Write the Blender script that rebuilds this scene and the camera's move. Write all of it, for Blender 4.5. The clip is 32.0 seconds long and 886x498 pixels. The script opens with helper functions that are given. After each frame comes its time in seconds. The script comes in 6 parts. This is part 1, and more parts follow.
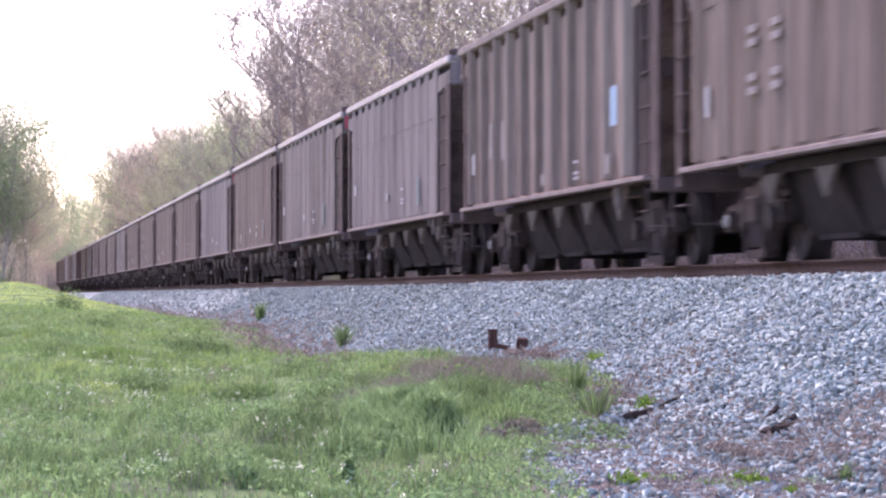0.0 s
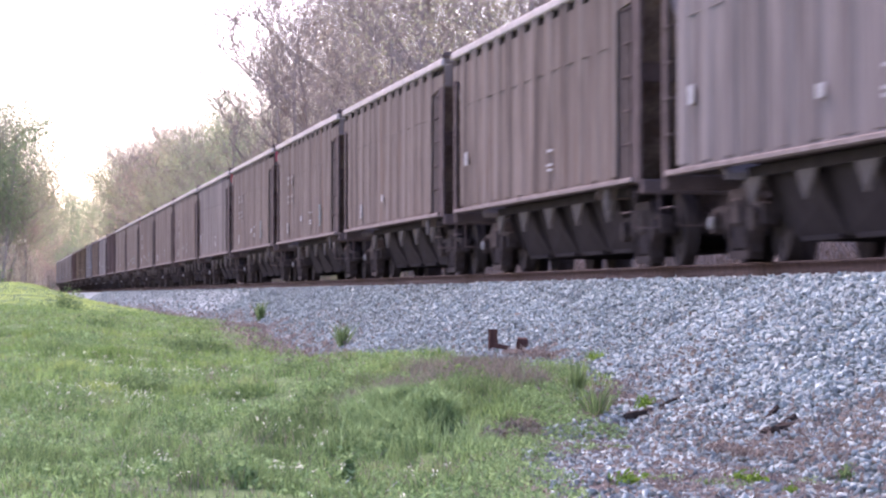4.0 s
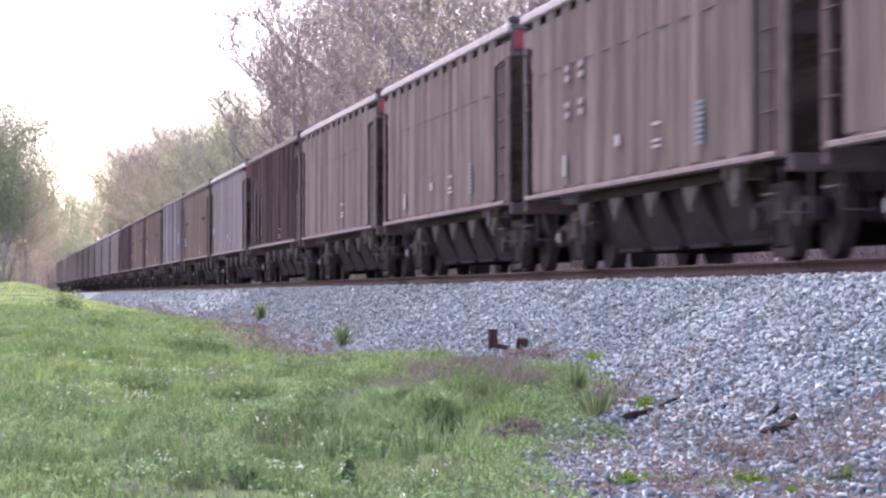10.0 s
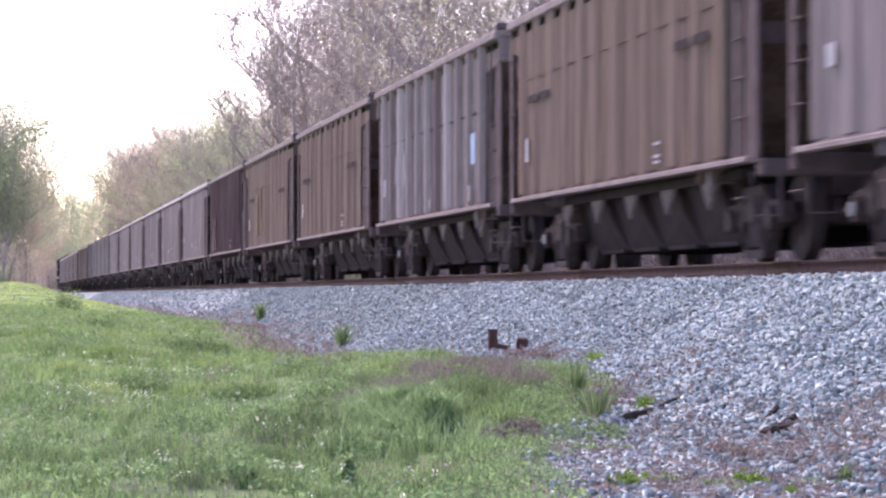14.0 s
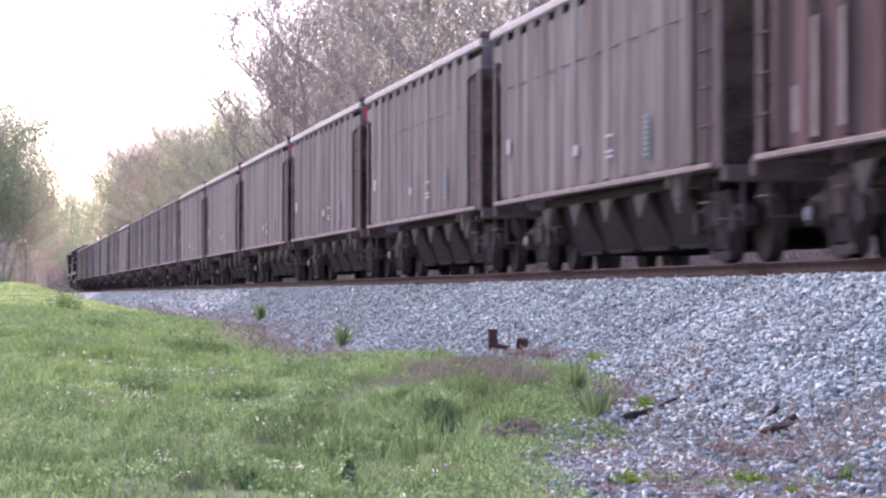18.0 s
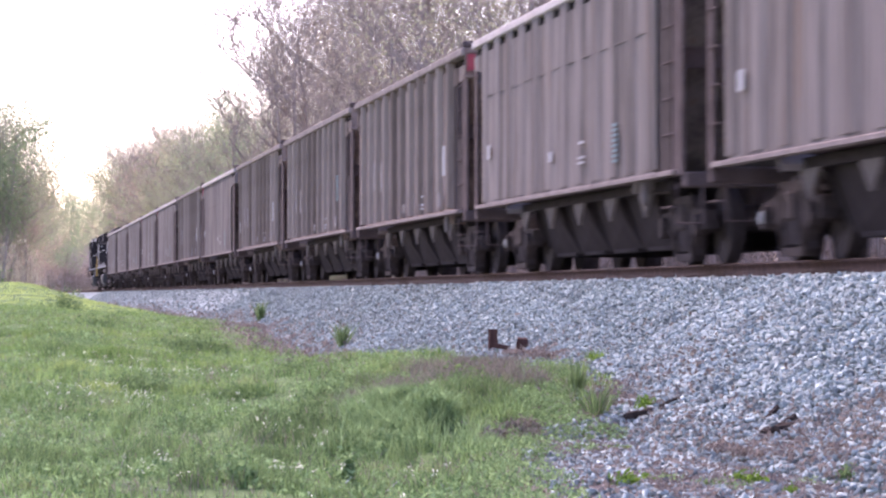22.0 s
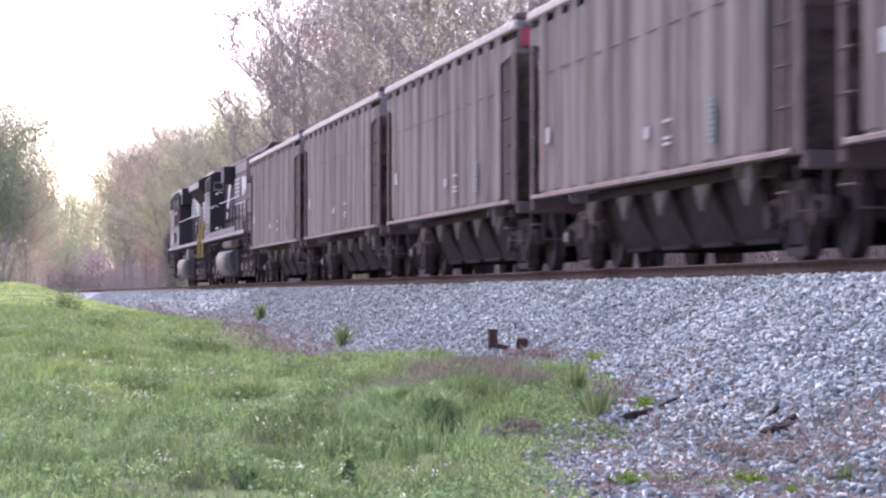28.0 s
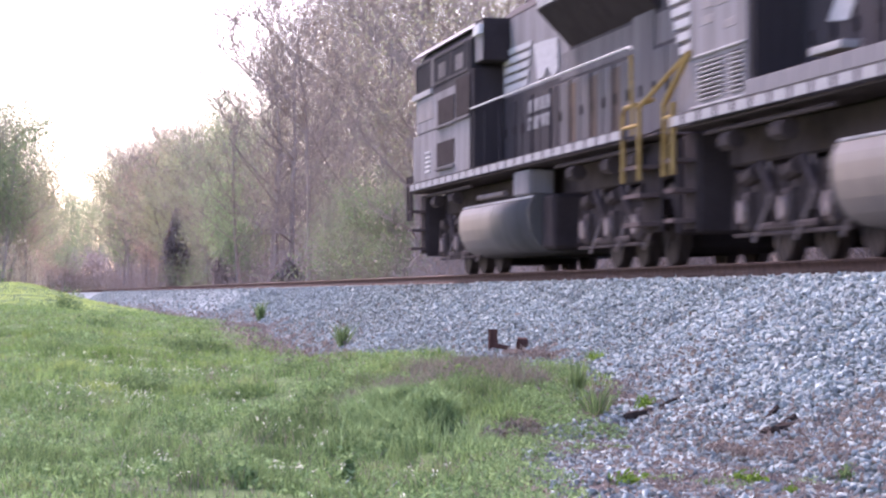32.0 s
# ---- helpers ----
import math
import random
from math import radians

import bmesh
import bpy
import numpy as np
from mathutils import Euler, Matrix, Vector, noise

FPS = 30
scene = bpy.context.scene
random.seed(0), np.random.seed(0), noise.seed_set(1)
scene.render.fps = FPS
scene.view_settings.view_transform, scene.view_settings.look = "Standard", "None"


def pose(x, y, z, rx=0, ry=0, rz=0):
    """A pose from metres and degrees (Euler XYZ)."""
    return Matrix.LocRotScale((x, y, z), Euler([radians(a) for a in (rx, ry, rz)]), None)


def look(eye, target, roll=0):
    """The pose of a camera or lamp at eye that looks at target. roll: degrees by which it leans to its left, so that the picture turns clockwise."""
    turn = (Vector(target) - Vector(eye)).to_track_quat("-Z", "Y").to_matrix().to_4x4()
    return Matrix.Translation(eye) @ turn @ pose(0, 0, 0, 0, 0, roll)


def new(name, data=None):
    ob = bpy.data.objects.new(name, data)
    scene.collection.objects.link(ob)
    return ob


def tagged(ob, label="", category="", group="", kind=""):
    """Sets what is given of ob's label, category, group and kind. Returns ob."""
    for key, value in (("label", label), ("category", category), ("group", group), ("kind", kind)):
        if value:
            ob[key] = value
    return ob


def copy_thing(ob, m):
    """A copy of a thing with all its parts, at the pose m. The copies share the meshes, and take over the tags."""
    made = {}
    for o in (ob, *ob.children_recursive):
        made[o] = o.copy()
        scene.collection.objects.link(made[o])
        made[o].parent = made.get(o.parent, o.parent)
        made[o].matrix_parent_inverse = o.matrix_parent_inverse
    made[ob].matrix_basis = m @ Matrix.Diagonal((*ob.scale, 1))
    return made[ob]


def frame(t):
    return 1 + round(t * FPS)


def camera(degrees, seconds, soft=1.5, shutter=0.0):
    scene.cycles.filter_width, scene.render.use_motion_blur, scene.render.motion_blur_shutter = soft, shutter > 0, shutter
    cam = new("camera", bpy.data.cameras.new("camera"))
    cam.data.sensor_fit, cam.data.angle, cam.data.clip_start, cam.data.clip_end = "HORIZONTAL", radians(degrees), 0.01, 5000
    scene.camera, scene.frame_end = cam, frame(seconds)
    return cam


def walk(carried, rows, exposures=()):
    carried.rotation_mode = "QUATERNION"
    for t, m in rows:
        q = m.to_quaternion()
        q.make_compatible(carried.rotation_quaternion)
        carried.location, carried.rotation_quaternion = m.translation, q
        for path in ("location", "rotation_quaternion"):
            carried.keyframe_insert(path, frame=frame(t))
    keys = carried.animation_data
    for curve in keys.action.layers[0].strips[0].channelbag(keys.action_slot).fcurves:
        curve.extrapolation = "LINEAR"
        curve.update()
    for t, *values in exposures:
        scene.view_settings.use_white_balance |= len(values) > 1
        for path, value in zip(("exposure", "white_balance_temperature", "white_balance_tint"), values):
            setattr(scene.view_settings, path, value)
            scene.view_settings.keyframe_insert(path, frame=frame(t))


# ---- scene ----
CZ = 1.25            # eye height over the low ground
RAIL = CZ + 0.355    # top of rail
TRACK = 9.26         # centre line of the track
EYE = Vector((0, 0, CZ))
YAW, TILT = radians(8.452), radians(0.855)
cam = camera(16.75, 32.0, soft=2.3, shutter=0.5)
VIEW = look(EYE, EYE + Vector((math.sin(YAW), math.cos(YAW), math.tan(TILT))) * 100)
walk(cam, [(0.0, VIEW), (32.0, VIEW)], exposures=[(0.0, 1.58, 6500, 42), (32.0, 1.58, 6500, 42)])

# ---- world and sun ----
SUN_EL, SUN_AZ = radians(38), radians(-11)   # azimuth from +Y towards +X
world = bpy.data.worlds.new("world")
scene.world = world
world.use_nodes = True
wn = world.node_tree
sky = wn.nodes.new("ShaderNodeTexSky")
sky.sky_type, sky.sun_disc = "NISHITA", False
sky.sun_elevation, sky.sun_rotation = SUN_EL, SUN_AZ
sky.dust_density, sky.air_density, sky.ozone_density = 1.0, 0.9, 1.5
wn.links.new(sky.outputs[0], wn.nodes["Background"].inputs[0])
wn.nodes["Background"].inputs[1].default_value = 0.15
sun_data = bpy.data.lights.new("sun", "SUN")
sun_data.energy, sun_data.angle, sun_data.color = 2.0, radians(12), (1.0, 0.93, 0.82)
sun = new("sun", sun_data)
toward_sun = Vector((math.sin(SUN_AZ) * math.cos(SUN_EL), math.cos(SUN_AZ) * math.cos(SUN_EL), math.sin(SUN_EL)))
sun.matrix_world = look(toward_sun * 60, (0, 0, 0))


# ---- materials ----
def material(name, dark, light, scale=4.0, rough=0.8, metal=0.0, bump=0.2, fine=30.0, stretch=(1, 1, 1), per="", spread=0.25, wear=None, wear_at=0.62, gloss=0.02, tight=0.0, shift=False):
    """Two scales of noise between two colours, a third colour where it is worn, and relief."""
    m = bpy.data.materials.new(name)
    m.use_nodes = True
    n, link = m.node_tree.nodes, m.node_tree.links.new
    b = n["Principled BSDF"]
    co = n.new("ShaderNodeTexCoord")
    mp = n.new("ShaderNodeMapping")
    mp.inputs["Scale"].default_value = stretch
    link(co.outputs["Object"], mp.inputs[0])
    if shift:
        jump = n.new("ShaderNodeVectorMath")
        jump.operation = "SCALE"
        jump.inputs[0].default_value = (37.0, 53.0, 11.0)
        link(n.new("ShaderNodeObjectInfo").outputs["Random"], jump.inputs["Scale"])
        link(jump.outputs[0], mp.inputs["Location"])
    big, small = n.new("ShaderNodeTexNoise"), n.new("ShaderNodeTexNoise")
    big.inputs["Scale"].default_value, big.inputs["Detail"].default_value = scale, 5
    small.inputs["Scale"].default_value, small.inputs["Detail"].default_value = fine, 4
    link(mp.outputs[0], big.inputs["Vector"])
    link(mp.outputs[0], small.inputs["Vector"])
    add = n.new("ShaderNodeMath")
    add.operation = "MULTIPLY_ADD"
    add.inputs[1].default_value = 0.4
    link(small.outputs["Fac"], add.inputs[0])
    link(big.outputs["Fac"], add.inputs[2])
    last = add
    if per:
        if per == "object":
            r = n.new("ShaderNodeObjectInfo").outputs["Random"]
        else:
            r = n.new("ShaderNodeNewGeometry").outputs["Random Per Island"]
        ad = n.new("ShaderNodeMath")
        ad.operation = "MULTIPLY_ADD"
        ad.inputs[1].default_value = spread * 2
        link(r, ad.inputs[0])
        link(add.outputs[0], ad.inputs[2])
        off = n.new("ShaderNodeMath")
        off.operation = "SUBTRACT"
        off.inputs[1].default_value = spread
        link(ad.outputs[0], off.inputs[0])
        last = off
    ramp = n.new("ShaderNodeValToRGB")
    e = ramp.color_ramp.elements
    e[0].position, e[0].color = 0.42 + tight, (*dark, 1)
    e[1].position, e[1].color = 0.98 - tight, (*light, 1)
    link(last.outputs[0], ramp.inputs[0])
    colour = ramp.outputs[0]
    if wear:
        w = n.new("ShaderNodeTexNoise")
        w.inputs["Scale"].default_value, w.inputs["Detail"].default_value = scale * 1.7, 7
        link(mp.outputs[0], w.inputs["Vector"])
        wr = n.new("ShaderNodeMapRange")
        wr.inputs["From Min"].default_value, wr.inputs["From Max"].default_value = wear_at, wear_at + 0.12
        link(w.outputs["Fac"], wr.inputs["Value"])
        mx = n.new("ShaderNodeMix")
        mx.data_type = "RGBA"
        link(wr.outputs[0], mx.inputs["Factor"])
        link(colour, mx.inputs["A"])
        mx.inputs["B"].default_value = (*wear, 1)
        colour = mx.outputs["Result"]
    link(colour, b.inputs["Base Color"])
    b.inputs["Roughness"].default_value, b.inputs["Metallic"].default_value = rough, metal
    b.inputs["Specular IOR Level"].default_value = gloss
    if bump:
        bp = n.new("ShaderNodeBump")
        bp.inputs["Strength"].default_value, bp.inputs["Distance"].default_value = bump, 0.02
        link(small.outputs["Fac"], bp.inputs["Height"])
        link(bp.outputs[0], b.inputs["Normal"])
    return m


def leafy(name, dark, light, scale=0.35, spread=0.18, through_light=0.42, wear=None):
    """Foliage: colour varies by leaf and by region, and some light passes through."""
    m = material(name, dark, light, scale, 0.75, 0, 0, 3.0, per="island", spread=spread, wear=wear, wear_at=0.56)
    n, link = m.node_tree.nodes, m.node_tree.links.new
    b, out = n["Principled BSDF"], n["Material Output"]
    tr = n.new("ShaderNodeBsdfTranslucent")
    link(b.inputs["Base Color"].links[0].from_socket, tr.inputs[0])
    mix = n.new("ShaderNodeMixShader")
    mix.inputs[0].default_value = through_light
    link(b.outputs[0], mix.inputs[1])
    link(tr.outputs[0], mix.inputs[2])
    link(mix.outputs[0], out.inputs[0])
    return m


STREAK = (1.2, 1.2, 0.12)     # grime runs down the sheets
M = {
    "gray": material("weathered_gray_paint", (0.122, 0.101, 0.095), (0.24, 0.203, 0.19), 1.6, 0.75, 0, 0.12, 12, STREAK, wear=(0.22, 0.15, 0.115), wear_at=0.61, tight=0.15, shift=True),
    "bluegray": material("weathered_blue_gray_paint", (0.141, 0.119, 0.116), (0.25, 0.213, 0.206), 1.6, 0.75, 0, 0.12, 12, STREAK, wear=(0.189, 0.146, 0.134), wear_at=0.64, tight=0.15, shift=True),
    "taupe": material("dusty_taupe_paint", (0.121, 0.0918, 0.0805), (0.227, 0.178, 0.156), 1.5, 0.8, 0, 0.12, 12, STREAK, wear=(0.181, 0.115, 0.0866), wear_at=0.6, tight=0.15, shift=True),
    "brown": material("faded_oxide_brown_paint", (0.182, 0.129, 0.109), (0.335, 0.252, 0.216), 1.8, 0.8, 0, 0.15, 12, STREAK, wear=(0.378, 0.304, 0.262), wear_at=0.62, tight=0.15, shift=True),
    "dark": material("dark_oxide_brown_paint", (0.0901, 0.0543, 0.0502), (0.18, 0.116, 0.107), 1.8, 0.8, 0, 0.15, 12, STREAK, wear=(0.212, 0.145, 0.121), wear_at=0.64, tight=0.1, shift=True),
    "streak": material("chalky_white_streaked_paint", (0.132, 0.092, 0.078), (0.26, 0.2, 0.175), 1.4, 0.8, 0, 0.12, 9, (1.6, 1.6, 0.08), wear=(0.4, 0.33, 0.3), wear_at=0.58, tight=0.1, shift=True),
    "dash": material("sandy_brown_paint", (0.09, 0.062, 0.05), (0.172, 0.125, 0.1), 1.6, 0.8, 0, 0.12, 12, STREAK, wear=(0.248, 0.165, 0.097), wear_at=0.62, tight=0.15, shift=True),
    "chord_dull": material("dusty_brown_top_rail", (0.2, 0.16, 0.15), (0.34, 0.28, 0.26), 3, 0.75, 0, 0.1, 25),
    # Top rail is coloured pale for the sun on it; rust patches are wear.
    "chord": material("sunlit_top_rail_steel", (0.42, 0.36, 0.345), (0.6, 0.52, 0.5), 3, 0.55, 0, 0.1, 25, wear=(0.205, 0.144, 0.126), wear_at=0.66),
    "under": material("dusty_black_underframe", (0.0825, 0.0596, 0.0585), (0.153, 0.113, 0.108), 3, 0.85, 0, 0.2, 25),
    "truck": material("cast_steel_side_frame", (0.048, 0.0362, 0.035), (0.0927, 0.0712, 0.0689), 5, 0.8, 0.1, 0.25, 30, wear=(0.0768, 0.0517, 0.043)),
    "sill": material("dusty_side_sill", (0.193, 0.15, 0.141), (0.331, 0.267, 0.249), 4, 0.8, 0, 0.1, 25),
    "gusset": material("dusty_gusset_plate", (0.11, 0.09, 0.0844), (0.194, 0.162, 0.154), 4, 0.8, 0, 0.15, 30),
    "wheel": material("worn_wheel_steel", (0.045, 0.0347, 0.034), (0.0938, 0.0734, 0.0707), 6, 0.7, 0.2, 0.1, 40),
    "loco_white": material("white_loco_paint", (0.38, 0.36, 0.36), (0.6, 0.575, 0.575), 9, 0.7, 0, 0, 60),
    "worn_white": material("worn_white_loco_paint", (0.16, 0.148, 0.15), (0.4, 0.38, 0.38), 6, 0.75, 0, 0, 30, tight=0.1),
    "streak_post": material("chalk_white_post_paint", (0.185, 0.135, 0.12), (0.48, 0.4, 0.37), 0.9, 0.8, 0, 0.1, 9, (1.6, 1.6, 0.25), per="object", spread=0.3),
    "chalk": material("faded_chalk_patch", (0.25, 0.215, 0.205), (0.38, 0.335, 0.325), 9, 0.8, 0, 0, 60),
    "faint": material("washed_out_chalk", (0.15, 0.122, 0.114), (0.26, 0.216, 0.202), 5, 0.8, 0, 0, 30, STREAK),
    # Lighter than the brown sheets: the highlights on the ribs are painted in.
    "brown_post": material("oxide_brown_post_highlight", (0.162, 0.12, 0.101), (0.395, 0.313, 0.272), 0.9, 0.8, 0, 0.1, 9, (1.6, 1.6, 0.25), per="object", spread=0.2),
    "white": material("chalky_white_stencil", (0.344, 0.327, 0.327), (0.499, 0.482, 0.482), 9, 0.8, 0, 0, 60),
    "red": material("faded_red_panel_paint", (0.34, 0.06, 0.075), (0.55, 0.12, 0.13), 5, 0.7, 0, 0, 50),
    "blue": material("pale_blue_placard", (0.252, 0.375, 0.504), (0.378, 0.495, 0.595), 6, 0.7, 0, 0, 50),
    "ochre": material("faded_ochre_streak", (0.17, 0.121, 0.075), (0.275, 0.2, 0.12), 1.5, 0.8, 0, 0, 14, STREAK),
    "cyan": material("faded_cyan_stencil", (0.167, 0.223, 0.232), (0.236, 0.32, 0.337), 6, 0.8, 0, 0, 50),
    "black": material("sooty_black_loco_paint", (0.04, 0.034, 0.038), (0.074, 0.064, 0.07), 2.0, 0.7, 0, 0.08, 14, STREAK, wear=(0.045, 0.04, 0.04), wear_at=0.62),
    "loco_gray": material("dusty_gray_loco_panel", (0.1, 0.088, 0.088), (0.21, 0.19, 0.19), 2.0, 0.75, 0, 0.08, 14, STREAK, wear=(0.15, 0.12, 0.12)),
    "cab_gray": material("dusty_light_gray_cab_paint", (0.175, 0.158, 0.16), (0.34, 0.31, 0.312), 2.0, 0.75, 0, 0.08, 14, STREAK, wear=(0.14, 0.12, 0.12)),
    "tank": material("dusty_fuel_tank_steel", (0.068, 0.064, 0.063), (0.108, 0.102, 0.099), 2.0, 0.5, 0.0, 0.03, 14, (1, 1, 0.5), gloss=0.07),
    "navy": material("sooty_bulkhead_paint", (0.044, 0.036, 0.039), (0.074, 0.062, 0.066), 2.0, 0.7, 0, 0.08, 14, STREAK),
    "pane": material("dark_cab_glass", (0.02, 0.02, 0.024), (0.03, 0.03, 0.036), 2.0, 0.85, 0, 0, 10),
    "yellow": material("worn_yellow_rail_paint", (0.36, 0.225, 0.075), (0.48, 0.32, 0.125), 8, 0.6, 0, 0.1, 40, wear=(0.2, 0.13, 0.07)),
    # Dirty white paint; also lends its colour to painted glints and highlights.
    "edge": material("dirty_white_paint_and_glints", (0.3, 0.28, 0.275), (0.52, 0.49, 0.48), 5, 0.7, 0, 0, 30),
    # Soot on the bays; also the colour of shade painted under chord and sill.
    "bay": material("sooty_bay_and_recess_shade", (0.036, 0.028, 0.029), (0.06, 0.048, 0.049), 3, 0.9, 0, 0.2, 25),
    "rail_white": material("white_grab_rail_paint", (0.6, 0.57, 0.55), (0.75, 0.72, 0.7), 8, 0.5, 0, 0, 40),
    "rust": material("rusty_rail_steel", (0.062, 0.036, 0.031), (0.125, 0.076, 0.061), 6, 0.75, 0.2, 0.2, 50),
    "shine": material("polished_rail_head", (0.2, 0.12, 0.09), (0.34, 0.23, 0.18), 6, 0.5, 0.3, 0.05, 50),
    "tie": material("creosoted_tie_wood", (0.045, 0.033, 0.028), (0.11, 0.085, 0.07), 5, 0.9, 0, 0.3, 40, (3, 0.4, 1), per="object", spread=0.1),
    "stone": material("crushed_limestone", (0.17, 0.196, 0.19), (0.44, 0.515, 0.5), 2.5, 0.9, 0, 0.25, 60, per="island", spread=0.3),
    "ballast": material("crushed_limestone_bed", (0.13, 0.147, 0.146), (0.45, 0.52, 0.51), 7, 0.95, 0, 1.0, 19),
    "soil": material("damp_brown_soil", (0.09, 0.06, 0.05), (0.2, 0.15, 0.13), 3, 0.95, 0, 0.6, 30),
    "wood": material("rotten_dark_wood", (0.03, 0.024, 0.022), (0.085, 0.066, 0.058), 6, 0.9, 0, 0.4, 50, (3, 3, 0.4)),
    "post": material("weathered_red_brown_wood", (0.06, 0.03, 0.028), (0.13, 0.075, 0.065), 8, 0.9, 0, 0.4, 50, (3, 3, 0.4)),
    # Bark, needles, tree leaves and twigs are coloured pale, haze included.
    "bark": material("gray_brown_bark", (0.26, 0.207, 0.18), (0.46, 0.383, 0.34), 2.0, 0.9, 0, 0.4, 14, (1, 1, 0.3), per="object", spread=0.12),
    "cedar": leafy("dark_cedar_needles", (0.23, 0.19, 0.18), (0.38, 0.315, 0.3), 1.0, 0.2, 0.3),
    "litter": leafy("brown_leaf_litter", (0.19, 0.155, 0.135), (0.4, 0.345, 0.305), 2.0, 0.3, 0.2),
    "petal": leafy("white_wildflower", (0.78, 0.78, 0.68), (0.9, 0.9, 0.8), 3, 0.1, 0.5),
    "straw": leafy("dead_straw", (0.17, 0.15, 0.125), (0.37, 0.33, 0.27), 0.6, 0.25, 0.25),
    "weed": leafy("dark_green_weed", (0.1, 0.155, 0.07), (0.23, 0.34, 0.14), 2.0, 0.25, 0.4),
    "lime": leafy("bright_green_weed", (0.12, 0.22, 0.04), (0.26, 0.4, 0.08), 2.0, 0.25, 0.35),
    "leaf_green": leafy("fresh_green_leaves", (0.25, 0.33, 0.18), (0.44, 0.54, 0.31), through_light=0.48),
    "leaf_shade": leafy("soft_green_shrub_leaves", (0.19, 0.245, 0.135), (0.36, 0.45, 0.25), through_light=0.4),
    "leaf_yellow": leafy("yellow_green_leaves", (0.3, 0.32, 0.19), (0.5, 0.52, 0.33), through_light=0.48),
    "leaf_tan": leafy("tan_spring_buds", (0.43, 0.38, 0.28), (0.64, 0.58, 0.44), through_light=0.52),
    "leaf_pink": leafy("pinkish_spring_buds", (0.37, 0.29, 0.265), (0.56, 0.46, 0.42), through_light=0.5),
    "leaf_orange": leafy("orange_spring_buds", (0.44, 0.31, 0.24), (0.63, 0.48, 0.385), through_light=0.5),
    "twig": leafy("mauve_brown_brushwood", (0.33, 0.272, 0.25), (0.54, 0.455, 0.42), 0.5, 0.25, 0.3),
}


def ground_material():
    """Turf, with bare soil where the attribute soil says so."""
    m = material("meadow_soil_and_turf", (0.075, 0.122, 0.05), (0.19, 0.275, 0.112), 1.6, 0.95, 0, 0.9, 14)
    n, link = m.node_tree.nodes, m.node_tree.links.new
    b = n["Principled BSDF"]
    at = n.new("ShaderNodeAttribute")
    at.attribute_name = "soil"
    rough = n.new("ShaderNodeTexNoise")
    rough.inputs["Scale"].default_value, rough.inputs["Detail"].default_value = 5, 6
    add = n.new("ShaderNodeMath")
    add.operation = "ADD"
    link(at.outputs["Fac"], add.inputs[0])
    link(rough.outputs["Fac"], add.inputs[1])
    rng = n.new("ShaderNodeMapRange")
    rng.inputs["From Min"].default_value, rng.inputs["From Max"].default_value = 0.85, 1.1
    link(add.outputs[0], rng.inputs["Value"])
    earth = n.new("ShaderNodeValToRGB")
    earth.color_ramp.elements[0].position, earth.color_ramp.elements[0].color = 0.35, (0.15, 0.12, 0.105, 1)
    earth.color_ramp.elements[1].position, earth.color_ramp.elements[1].color = 0.7, (0.34, 0.29, 0.265, 1)
    link(rough.outputs["Fac"], earth.inputs[0])
    mx = n.new("ShaderNodeMix")
    mx.data_type = "RGBA"
    link(rng.outputs[0], mx.inputs["Factor"])
    link(b.inputs["Base Color"].links[0].from_socket, mx.inputs["A"])
    link(earth.outputs[0], mx.inputs["B"])
    link(mx.outputs["Result"], b.inputs["Base Color"])
    return m


M["ground"] = ground_material()
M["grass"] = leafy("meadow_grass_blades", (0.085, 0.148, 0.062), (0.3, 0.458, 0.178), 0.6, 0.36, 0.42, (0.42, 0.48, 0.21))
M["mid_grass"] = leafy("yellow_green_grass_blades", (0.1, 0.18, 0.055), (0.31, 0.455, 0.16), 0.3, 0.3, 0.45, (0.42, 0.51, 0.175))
# Lighter than the meadow grass: sunlight on the bank is in the colour.
M["bank_grass"] = leafy("sunlit_bank_grass", (0.27, 0.37, 0.12), (0.5, 0.62, 0.23), 0.25, 0.2, 0.5, (0.56, 0.62, 0.22))
M["herb"] = leafy("soft_green_herbs", (0.125, 0.205, 0.09), (0.33, 0.48, 0.22), 3.0, 0.3, 0.4)


# ---- mesh helpers ----
def box(bm, x0, x1, y0, y1, z0, z1, bevel=0.0):
    r = bmesh.ops.create_cube(bm, size=1)
    for v in r["verts"]:
        v.co = Vector((x0 + (v.co.x + 0.5) * (x1 - x0), y0 + (v.co.y + 0.5) * (y1 - y0), z0 + (v.co.z + 0.5) * (z1 - z0)))
    if bevel:
        es = {e for v in r["verts"] for e in v.link_edges}
        bmesh.ops.bevel(bm, geom=list(es), offset=bevel, segments=1, affect="EDGES")
    return bm


def prism(bm, profile, axis, a, b):
    """A closed profile of (p, q) swept from a to b along the axis: x takes (y, z), y takes (x, z), z takes (x, y)."""
    def at(p, q, r):
        return {"x": (r, p, q), "y": (p, r, q), "z": (p, q, r)}[axis]
    one = [bm.verts.new(at(p, q, a)) for p, q in profile]
    two = [bm.verts.new(at(p, q, b)) for p, q in profile]
    k = len(profile)
    fs = [bm.faces.new(one), bm.faces.new(two[::-1])]
    for i in range(k):
        fs.append(bm.faces.new((one[i], two[i], two[(i + 1) % k], one[(i + 1) % k])))
    bmesh.ops.recalc_face_normals(bm, faces=fs)
    return bm


